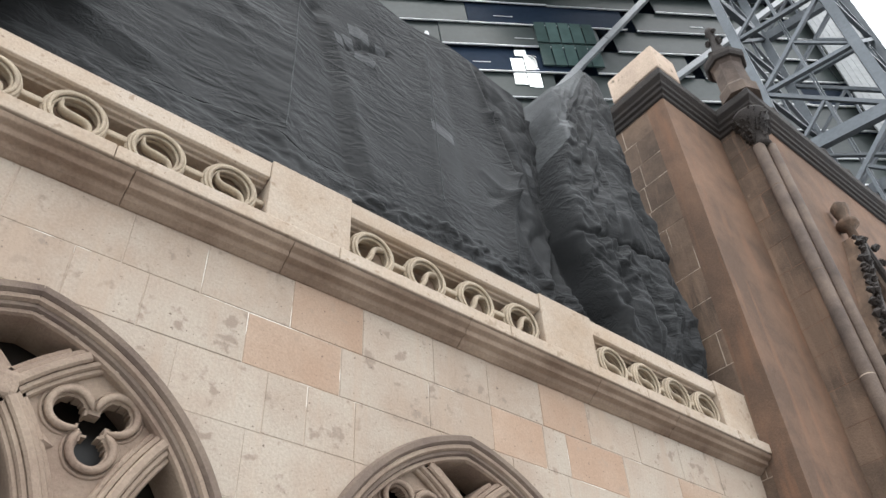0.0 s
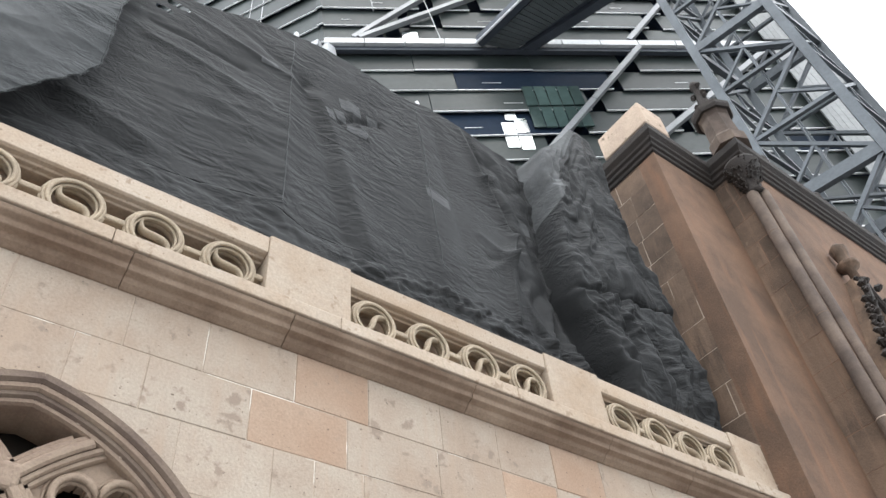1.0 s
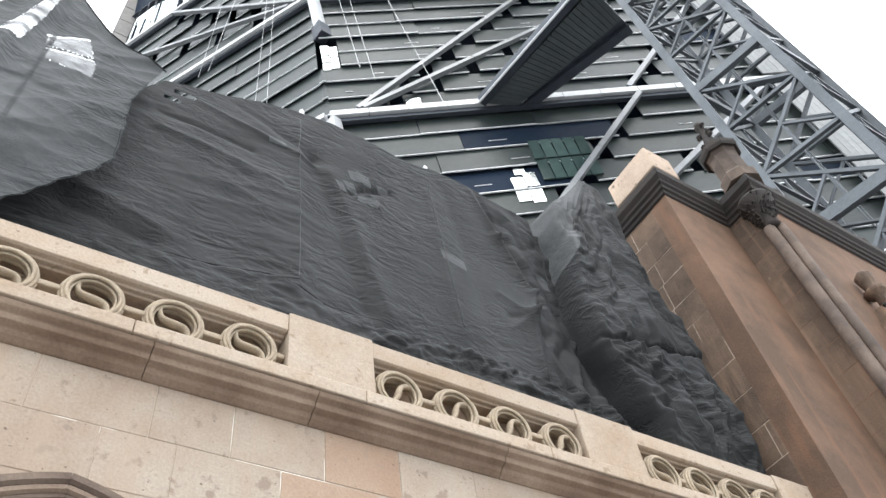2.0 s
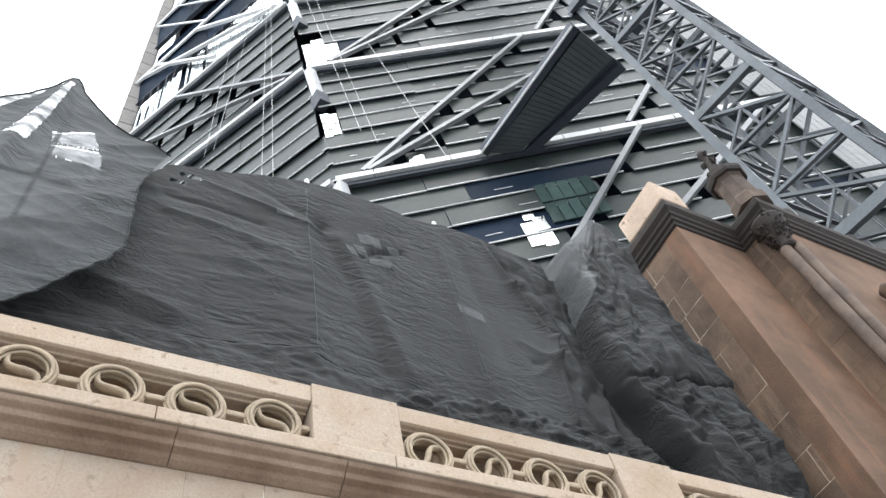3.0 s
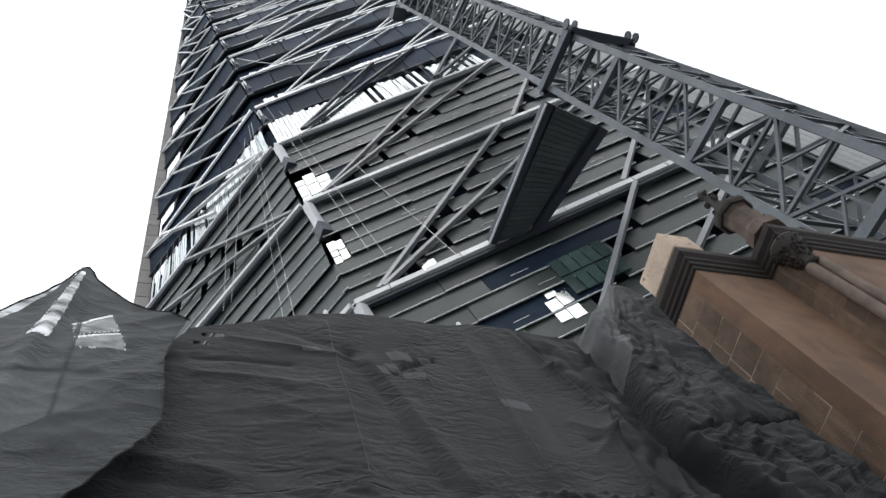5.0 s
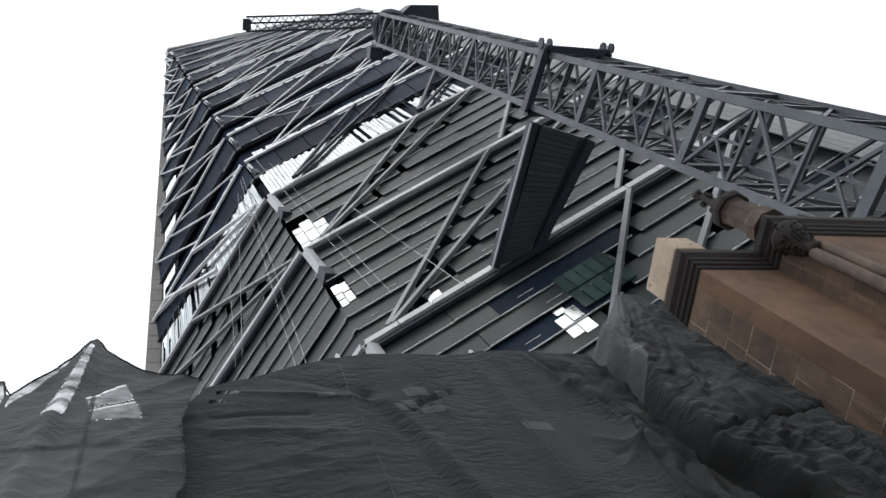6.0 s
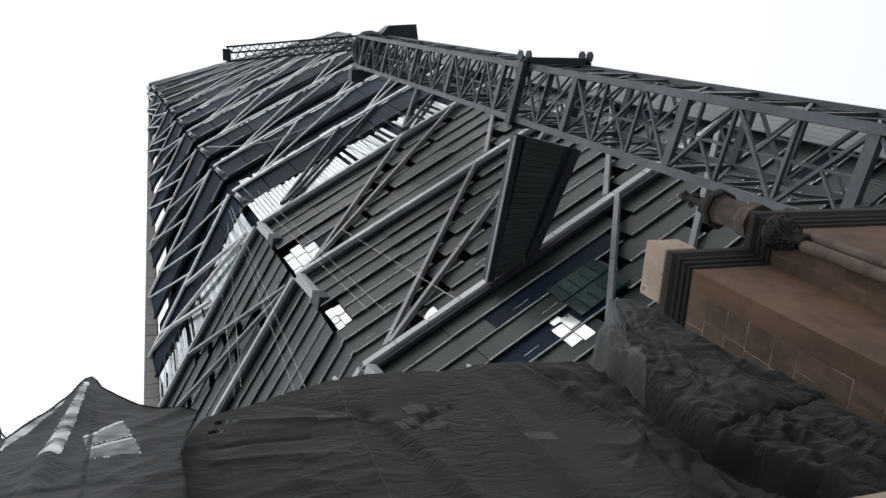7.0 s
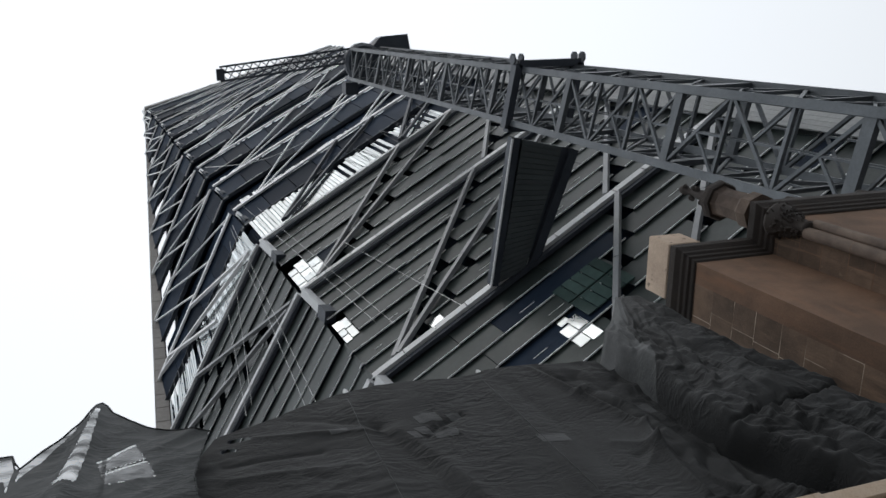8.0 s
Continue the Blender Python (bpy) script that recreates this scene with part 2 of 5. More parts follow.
class Geo:
    """Collects simple solids into one mesh."""

    def __init__(self):
        self.v, self.f = [], []

    def add(self, vs, fs):
        k = len(self.v)
        self.v += [Vector(p) for p in vs]
        self.f += [tuple(i + k for i in q) for q in fs]
        return self

    def box(self, x0, x1, y0, y1, z0, z1):
        return self.add([(x, y, z) for x in (x0, x1) for y in (y0, y1) for z in (z0, z1)],
                        [(0, 1, 3, 2), (4, 6, 7, 5), (0, 4, 5, 1), (2, 3, 7, 6), (0, 2, 6, 4), (1, 5, 7, 3)])

    def bbox(self, x0, x1, y0, y1, z0, z1, c):
        """A box whose front (low y) edges are chamfered by c."""
        q = [(x0, y0 + c, z0), (x1, y0 + c, z0), (x1, y0 + c, z1), (x0, y0 + c, z1)]
        i = [(x0 + c, y0, z0 + c), (x1 - c, y0, z0 + c), (x1 - c, y0, z1 - c), (x0 + c, y0, z1 - c)]
        r = [(x0, y1, z0), (x1, y1, z0), (x1, y1, z1), (x0, y1, z1)]
        fs = [(4, 5, 6, 7), (8, 11, 10, 9)]
        for k in range(4):
            j = (k + 1) % 4
            fs += [(k, j, 4 + j, 4 + k), (8 + k, 8 + j, j, k)]
        return self.add(q + i + r, fs)

    def beam(self, a, b, w, h, up=(0, 0, 1)):
        """A bar from a to b, w across and h along the direction nearest to up."""
        a, b, up = Vector(a), Vector(b), Vector(up)
        d = (b - a).normalized()
        s = d.cross(up)
        if s.length < 1e-4:
            s = d.cross(Vector((1, 0, 0)))
        s.normalize()
        u = s.cross(d)
        s, u = s * w / 2, u * h / 2
        vs = [p + i * s + j * u for p in (a, b) for i, j in ((-1, -1), (1, -1), (1, 1), (-1, 1))]
        return self.add(vs, [(0, 3, 2, 1), (4, 5, 6, 7), (0, 1, 5, 4), (1, 2, 6, 5), (2, 3, 7, 6), (3, 0, 4, 7)])

    def tube(self, pts, rad, seg=8, close=False, flat=1.0, axis=None):
        """A round bar along points; rad may change along it. flat squeezes it along axis."""
        pts = [Vector(p) for p in pts]
        n = len(pts)
        rads = rad if isinstance(rad, (list, tuple)) else [rad] * n
        k = len(self.v)
        for i, p in enumerate(pts):
            d = (pts[(i + 1) % n] - pts[i - 1]) if close else (pts[min(i + 1, n - 1)] - pts[max(i - 1, 0)])
            d.normalize()
            ref = Vector(axis) if axis else (Vector((0, 0, 1)) if abs(d.z) < 0.9 else Vector((1, 0, 0)))
            s = d.cross(ref).normalized()
            u = s.cross(d)
            for j in range(seg):
                t = 2 * math.pi * j / seg
                self.v.append(p + rads[i] * (math.cos(t) * s + flat * math.sin(t) * u))
        for i in range(n if close else n - 1):
            for j in range(seg):
                a, b = k + i * seg + j, k + i * seg + (j + 1) % seg
                c, e = k + (i + 1) % n * seg + (j + 1) % seg, k + (i + 1) % n * seg + j
                self.f.append((a, b, c, e))
        if not close:
            self.f.append(tuple(k + j for j in reversed(range(seg))))
            self.f.append(tuple(k + (n - 1) * seg + j for j in range(seg)))
        return self

    def run(self, profile, x0, x1):
        """A moulding with profile points (y, z), run from x0 to x1."""
        n = len(profile)
        vs = [(x, y, z) for x in (x0, x1) for y, z in profile]
        fs = [(i, (i + 1) % n, n + (i + 1) % n, n + i) for i in range(n)]
        return self.add(vs, fs + [tuple(reversed(range(n))), tuple(range(n, 2 * n))])

    def lathe(self, profile, cx, cy, seg=14):
        """A turned form from (radius, z) pairs about a vertical axis."""
        k, n = len(self.v), len(profile)
        for r, z in profile:
            for j in range(seg):
                t = 2 * math.pi * j / seg
                self.v.append(Vector((cx + r * math.cos(t), cy + r * math.sin(t), z)))
        for i in range(n - 1):
            for j in range(seg):
                self.f.append((k + i * seg + j, k + i * seg + (j + 1) % seg, k + (i + 1) * seg + (j + 1) % seg, k + (i + 1) * seg + j))
        self.f.append(tuple(k + j for j in reversed(range(seg))))
        self.f.append(tuple(k + (n - 1) * seg + j for j in range(seg)))
        return self

    def out(self, name, mat, parent=None, label="", smooth=False):
        o = obj(name, self.v, self.f, mat, parent, label, smooth)
        bm = bmesh.new()
        bm.from_mesh(o.data)
        bmesh.ops.recalc_face_normals(bm, faces=bm.faces)
        bm.to_mesh(o.data)
        bm.free()
        return o


def soft_edges(o, width, segments=2):
    m = o.modifiers.new("worn_edges", "BEVEL")
    m.width, m.segments, m.limit_method = width, segments, "ANGLE"
    return o

# ---- the tower behind ----
EYE_Z = 1.6


def fold_at(h):
    return Vector((10.1 - 0.0855 * (h - 64), 22.55, h + EYE_Z))


def right_at(h):
    k = (h - 45.5) / 189.5
    return Vector((39.7 + 8.2 * k, 4.4 + 2.0 * k, h + EYE_Z))


def left_at(h):
    k = (h - 79.3) / 155.7
    return Vector((-2.4 - 2.5 * k, 43 - 19.6 * k, h + EYE_Z))


LEVELS = [8.0, 26.5, 45.5, 64.3, 81.5] + [96.0 + 16.1 * i for i in range(9)]
ROOF = 235.0


def climb(side, h):
    """How far a floor line rises from the fold to the far edge: the faces lean more and more with height."""
    if side == "right":
        return float(np.interp(h, [45, 63, 81, 96, 112, 128, 144, 160, 176, 200, 235], [0, 1.5, 7, 13, 17, 24, 34, 38, 36, 20, 0]))
    return float(np.interp(h, [45, 63, 80, 96, 128, 235], [0, 0.6, -1.5, -4, -5, 0]))


def on_face(side, s, h, out=0.0):
    """A place on a glazed face: s from the fold (0) to its far edge (1), out metres in front of it."""
    h = h + climb(side, h) * s
    a, b = fold_at(h), (right_at(h) if side == "right" else left_at(h))
    t = (b - a).normalized()
    nrm = Vector((t.y, -t.x, 0)).normalized()
    if side == "left":
        nrm = -nrm
    return a.lerp(b, s) + nrm * out


def plate(g, side, s0, s1, h0, h1, o0, o1, thick=0.1):
    """A flat piece on a face, its lower edge o0 and its upper edge o1 metres in front."""
    q = [on_face(side, s0, h0, o0), on_face(side, s1, h0, o0), on_face(side, s1, h1, o1), on_face(side, s0, h1, o1)]
    back = on_face(side, s0, h0, o0 - thick) - q[0]
    g.add(q + [p + back for p in q], [(0, 1, 2, 3), (4, 7, 6, 5), (0, 4, 5, 1), (1, 5, 6, 2), (2, 6, 7, 3), (3, 7, 4, 0)])
    return q


# raking struts of the clad storeys: face, (s, h) at the foot, (s, h) at the head
RAKES = [("right", 0.056, 45.5, 0.53, 64.3), ("right", 0.066, 45.5, 0.80, 64.3), ("right", 0.055, 64.3, 0.50, 81.5), ("right", 0.057, 64.3, 0.70, 81.5),
         ("right", 0.575, 64.3, 0.88, 81.5), ("right", 0.60, 45.5, 0.98, 64.3), ("right", 0.19, 26.5, 0.615, 45.5), ("right", 0.29, 26.5, 0.88, 45.5),
         ("left", 0.04, 64.3, 0.66, 81.5), ("left", 0.07, 64.3, 1.0, 79.0)]


def clad_storey(tower, side, h, top, rng):
    """Long overlapping blades with bright lower edges, broken where the raking struts pass."""
    rows = 6 if h > 60 else 8
    rakes = [r for r in RAKES if r[0] == side and abs(r[2] - h) < 1]
    step = (top - h - 0.9) / rows
    wide = 1.0 if side == "right" else 2.0
    for r in range(rows):
        z0, z1 = h + 0.6 + step * r, h + 0.6 + step * (r + 1) + 0.04
        u = (z0 + z1) / 2
        breaks = []
        for q in rakes:
            k = (u - q[2]) / (q[4] - q[2])
            if k < 1:
                s = q[1] + (q[3] - q[1]) * k
                breaks.append((s - 0.004 * wide, s + 0.018 * wide))
        breaks.sort()
        # the bright panes beside the fold take the place of the blades there
        s = 0.004 * wide
        if side == "right" and 60 < h and u < 72.2:
            s = 0.094 if 66.3 < u < 70.3 else 0.06
        elif side == "right" and 40 < h < 60 and 52.3 < u < 56.2:
            s = 0.042
        spans = []
        for b0, b1 in breaks + [(1.0, 1.0)]:
            while b0 - s > 0.34 * wide:
                e = s + rng.uniform(0.14, 0.26) * wide
                spans.append((s, e))
                s = e
            if b0 - s > 0.012:
                spans.append((s, b0 + rng.uniform(-0.01, 0.012)))
            s = max(s, b1)
        for s0, s1 in spans:
            o = rng.choice((0.0, 0.0, 0.05, 0.10))
            glass = rng.random() < 0.04
            g = Geo()
            q = plate(g, side, s0, s1 - 0.0012, z0, z1, o + 0.15, o - 0.02, 0.05)
            pnl = g.out("panel", DARK_GLASS if glass else PANEL, tower)
            d = Vector((0, 0, -0.02))
            a, b = q[0] + d, q[1] + d
            Geo().beam(a, b, 0.09, 0.055).out("panel_edge", EDGE if rng.random() < 0.7 else STEEL_LIGHT, pnl)
            if side == "right" and rng.random() < 0.5:
                k0 = rng.uniform(0.1, 0.8)
                a, b = q[0].lerp(q[1], k0), q[0].lerp(q[1], min(k0 + 0.12, 1))
                e, f = q[3].lerp(q[2], k0), q[3].lerp(q[2], min(k0 + 0.12, 1))
                lift = on_face(side, s0, z0, 0.03) - on_face(side, s0, z0, 0.0)
                Geo().beam(a.lerp(e, 0.35) + lift, b.lerp(f, 0.35) + lift, 0.025, 0.03).out("clip", EDGE, pnl)
    return step, rows


def open_storey(tower, side, n, h, top, rng):
    """An upper storey: a clear glazed strip over the floor line, a ledge, and a deep dark spandrel."""
    first = h < 90
    ledge = top - (5.6 if first else 6.6)
    cells = 10 if side == "right" else 6
    for c in range(cells):
        g = Geo()
        plate(g, side, c / cells + 0.0015, (c + 1) / cells - 0.0015, ledge, top - 0.25, 0.35, 0.7)
        g.out("spandrel", DARK_GLASS, tower)
        g = Geo()
        plate(g, side, c / cells + 0.0015, (c + 1) / cells - 0.0015, h + 0.4, ledge, -0.5, -0.5)
        g.out("pane", DARK_GLASS, tower)
    Geo().beam(on_face(side, 0, ledge, 0.4), on_face(side, 0.16 if not first else 0.03, ledge, 0.4), 0.2, 0.16).out("ledge", EDGE, tower)
    Geo().beam(on_face(side, 0.0, ledge, 0.3), on_face(side, 1, ledge, 0.3), 0.5, 0.14).out("ledge", STEEL_DARK, tower)
    # clear panes in runs, each run with its own height and ragged ends
    fine = 84 if side == "right" else 60
    if first:
        runs = ((0.012, 0.70, 0.5, ledge - h - 0.1),) if side == "right" else ((0.02, 0.93, 0.5, ledge - h - 0.6),)
    else:
        k = n - 5
        runs = ((0.03, 0.30 + 0.07 * (k % 3), 0.5, 4.0 - 0.35 * k), (0.34 + 0.07 * (k % 3), 0.62 + 0.05 * (k % 2), 0.6, 3.4 - 0.25 * k), (0.68, 0.9, 0.6, 3.0)) if side == "right" else ((0.02, 0.34, 0.4, 3.2 - 0.2 * k), (0.55, 0.9, 0.5, 2.6))
        runs = tuple(r for r in runs if r[3] > 1.0)
    for s0, s1, u0, u1 in runs:
        c0, c1 = round(s0 * fine), round(s1 * fine)
        for c in range(c0, c1):
            k = (c - c0) / max(c1 - c0, 1)
            hi = u1 * (1 - (0.35 * k if side == "right" else 0.25 * k * k)) * rng.uniform(0.86, 1.0)
            if rng.random() < (0.03 + 0.22 * k if first else 0.10 + 0.15 * k):
                continue
            cuts = [u0, hi] if not first or rng.random() < 0.5 else [u0, u0 + (hi - u0) * rng.uniform(0.35, 0.7), hi]
            for a, b in zip(cuts, cuts[1:]):
                g = Geo()
                plate(g, side, c / fine + 0.0009, (c + 1) / fine - 0.0009, h + a, h + b - 0.08, 0.55, 0.55)
                g.out("clear_pane", CLEAR, tower, "bright clear glass pane")
        if first:
            # thin rods that cross in front of the clear strip
            m = 26 if side == "right" else 34
            for i in range(m):
                a = s0 + (s1 - s0) * i / m
                lean = 0.012 if i % 2 else -0.012
                if side == "right" and a < 0.36:
                    continue
                Geo().beam(on_face(side, a, h + 0.3, 0.66), on_face(side, min(a + lean, 1), ledge - 0.3, 0.66), 0.045, 0.045).out("rod", STEEL_DARK, tower)
    # raking struts, mostly in pairs
    if side == "right":
        pairs = ((0.09, 0.40), (0.10, 0.60), (0.52, 0.80), (0.53, 0.98))
    else:
        pairs = ((0.05, 0.55), (0.06, 0.98), (0.40, 0.90)) if n % 2 == 0 else ((0.03, 0.72), (0.30, 0.80), (0.5, 1.0))
    dark = first and side == "right"
    for i, (a, b) in enumerate(pairs):
        b = b + 0.05 * math.sin(n * 2.3 + i)
        b = min(b, 1.0)
        Geo().beam(on_face(side, a, h + 0.3, 1.0), on_face(side, b, top - 0.3, 1.0), 0.36 if first else 0.17, 0.36 if first else 0.22).out("strut", STEEL_DARK if dark else EDGE, tower, "dark raking steel strut" if dark else "pale raking steel strut")


def build_tower():
    tower = empty("office_tower", "tall dark glass office tower with pale steel chevron bands", "tower")
    rng = random.Random(4)
    # concrete fin along one edge, cast in lifts
    steps = 80
    for i in range(steps):
        h0, h1 = 20 + (ROOF + 5 - 20) * i / steps, 20 + (ROOF + 5 - 20) * (i + 1) / steps - 0.12
        vs = []
        for h in (h0, h1):
            L = left_at(h)
            w = max(1.45 - 1.15 * (h - 79.3) / 155.7, 0.25)
            for dx, dy in ((-w, -0.6), (0.15, -0.6), (0.15, 9), (-w, 9)):
                vs.append(L + Vector((dx, dy, 0)))
        Geo().add(vs, [(0, 3, 2, 1), (4, 5, 6, 7), (0, 1, 5, 4), (1, 2, 6, 5), (2, 3, 7, 6), (3, 0, 4, 7)]).out("concrete_lift", CONCRETE, tower)
    # closed body behind the faces
    g = Geo()
    rings = []
    for h in (0, ROOF):
        rings.append([on_face("left", 1, h, -2.5), on_face("left", 0.04, h, -3.0), on_face("right", 1, h, -1.2), Vector((52, 60, h + 1.6)), Vector((0, 70, h + 1.6))])
    g.add(rings[0] + rings[1], [(i, (i + 1) % 5, 5 + (i + 1) % 5, 5 + i) for i in range(5)] + [(5, 6, 7, 8, 9)])
    g.out("glazed_core", DARK_GLASS, tower, "dark inner glazing")
    for n, h in enumerate(LEVELS):
        top = LEVELS[n + 1] if n + 1 < len(LEVELS) else ROOF
        low = h < 80
        band_h, band_w = (0.62, 0.55) if h < 90 else (max(0.8 - 0.04 * (n - 5), 0.5), 0.24)
        for side in ("left", "right"):
            cuts = 13 if side == "right" else 8
            o = 0.45 if h < 90 else 1.0
            for c in range(cuts):
                a, b = on_face(side, c / cuts + 0.0009, h, o), on_face(side, (c + 1) / cuts - 0.0009, h, o)
                Geo().beam(a, b, band_w, band_h).out("band", STEEL_LIGHT if h < 90 else EDGE, tower, "pale grey steel band")
            # an added dark bar stands in for the shaded gap under the band
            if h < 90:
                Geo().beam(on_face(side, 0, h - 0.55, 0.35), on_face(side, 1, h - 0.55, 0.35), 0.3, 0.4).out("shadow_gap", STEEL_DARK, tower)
            g = Geo()
            o = -0.3 if h < 90 else 0.8
            a, b = on_face(side, 0.0, h + 0.1, o), on_face(side, 1, h + 0.1, o)
            c, d = on_face(side, 1, h + 0.3, -1.1), on_face(side, 0.01, h + 0.3, -2.6)
            u = Vector((0, 0, 0.5))
            g.add([a, b, c, d, a + u, b + u, c + u, d + u], [(0, 1, 2, 3), (4, 7, 6, 5), (0, 4, 5, 1), (1, 5, 6, 2), (2, 6, 7, 3), (3, 7, 4, 0)])
            g.out("soffit", DARK_GLASS, tower)
            if low:
                step, rows = clad_storey(tower, side, h, top, rng)
            else:
                open_storey(tower, side, n, h, top, rng)
        if low:
            for r in range(rows):
                z0, z1 = h + 0.6 + step * r, h + 0.6 + step * (r + 1) + 0.05
                if (h > 60 and z0 < 72) or (40 < h < 60 and 51.5 < z0 < 55.5) or (h > 40 and z1 > top - 7 and r % 2):
                    continue
                p = [on_face("left", 0.008, z0, 0.24), fold_at(z0) + Vector((-0.1, -0.25, 0)), on_face("right", 0.004, z0, 0.24)]
                t = [on_face("left", 0.008, z1, -0.02), fold_at(z1) + Vector((0, -0.02, 0)), on_face("right", 0.004, z1, -0.02)]
                g = Geo().add(p + t, [(0, 1, 4, 3), (1, 2, 5, 4)])
                cp = g.out("corner_panel", PANEL, tower)
                Geo().beam(p[0], p[1], 0.09, 0.055).out("panel_edge", EDGE, cp)
                Geo().beam(p[1], p[2], 0.09, 0.055).out("panel_edge", EDGE, cp)
        # bracket that hangs at the fold under each band
        if h > 40:
            drop = 5.6 if h < 90 else 3.6
            w = 0.7 if h < 90 else 0.55
            Geo().beam(on_face("right", 0.006, h - 0.6, 0.5), on_face("right", 0.012, h - drop, 0.15), w, w).out("bracket", STEEL_LIGHT if h < 90 else EDGE, tower, "pale steel corner bracket")
            Geo().beam(on_face("right", 0.011, h - drop + 0.5, 0.2), on_face("right", 0.014, h - drop - 1.1, 0.1), w + 0.35, w + 0.25).out("bracket_shoe", STEEL_DARK, tower)
    # bright panes beside the fold and low on the face
    for s0, s1, h0, h1 in ((0.004, 0.027, 65.2, 70.6), (0.029, 0.058, 64.9, 71.4), (0.060, 0.091, 66.6, 69.9), (0.004, 0.020, 52.4, 54.6), (0.004, 0.022, 54.7, 56.2), (0.022, 0.039, 52.6, 56.0),
                           (0.300, 0.322, 35.0, 37.4), (0.324, 0.346, 34.8, 37.8), (0.31, 0.33, 37.6, 38.6), (0.155, 0.185, 45.9, 47.6), (0.12, 0.14, 64.9, 66.0)):
        m = max(1, round((h1 - h0) / 1.4))
        for i in range(m):
            g = Geo()
            plate(g, "right", s0, s1, h0 + (h1 - h0) * i / m + 0.03, h0 + (h1 - h0) * (i + 1) / m - 0.03, 0.12 + 0.05 * (i % 2), 0.12)
            g.out("clear_pane", CLEAR, tower, "bright clear glass pane")
    # greenish clear bays under the third band
    for i in range(5):
        for j in range(2):
            g = Geo()
            plate(g, "right", 0.355 + 0.022 * i, 0.375 + 0.022 * i, 36.6 + 2.2 * j, 38.6 + 2.2 * j, 0.34, 0.34)
            g.out("green_pane", GREEN_GLASS, tower, "greenish see-through pane")
    for side, s0, h0, s1, h1 in RAKES:
        n = 3
        a, b = on_face(side, s0, h0 + 0.4, 0.6), on_face(side, s1, h1 - 0.4, 0.6)
        for i in range(n):
            Geo().beam(a.lerp(b, i / n + 0.001), a.lerp(b, (i + 1) / n - 0.001), 0.36, 0.36).out("strut", STEEL_MID, tower, "pale raking steel strut")
    # grey ribbed sheeting along the far edge, behind the mast
    for n, h in enumerate(LEVELS[:-1]):
        if h < 20 or h > 130:
            continue
        for c in range(9):
            g = Geo()
            plate(g, "right", 0.885 + c * 0.0128, 0.885 + c * 0.0128 + 0.0122, h + 0.6, LEVELS[n + 1] - 0.6, 0.75, 0.75)
            g.out("side_sheet", SIDE_SHEET, tower)
    # suspended access ropes
    for side, s0, h0, s1, h1 in (("right", 0.06, 90, 0.10, 48), ("right", 0.03, 95, 0.075, 50), ("left", 0.03, 92, 0.15, 46), ("left", 0.05, 92, 0.19, 46), ("left", 0.10, 90, 0.36, 60), ("right", 0.16, 66, 0.22, 44), ("left", 0.30, 80, 0.40, 60)):
        Geo().tube([on_face(side, s0, h0, 1.2), on_face(side, s1, h1, 1.4)], 0.022, 5).out("rope", STEEL_LIGHT, tower)
    # a slack cable looped under the second upper band
    a, b = on_face("right", 0.02, 124, 1.3), on_face("right", 0.36, 103, 1.3)
    Geo().tube([a.lerp(b, i / 16) + Vector((0, 0, -6.0 * math.sin(math.pi * i / 16))) for i in range(17)], 0.05, 5).out("rope", STEEL_LIGHT, tower)
    for side in ("left", "right"):
        Geo().beam(on_face(side, 0, ROOF, 0.3), on_face(side, 1, ROOF, 0.3), 0.8, 4.5).out("roof_parapet", CONCRETE, tower, "pale concrete roof edge")
    return tower


build_tower()


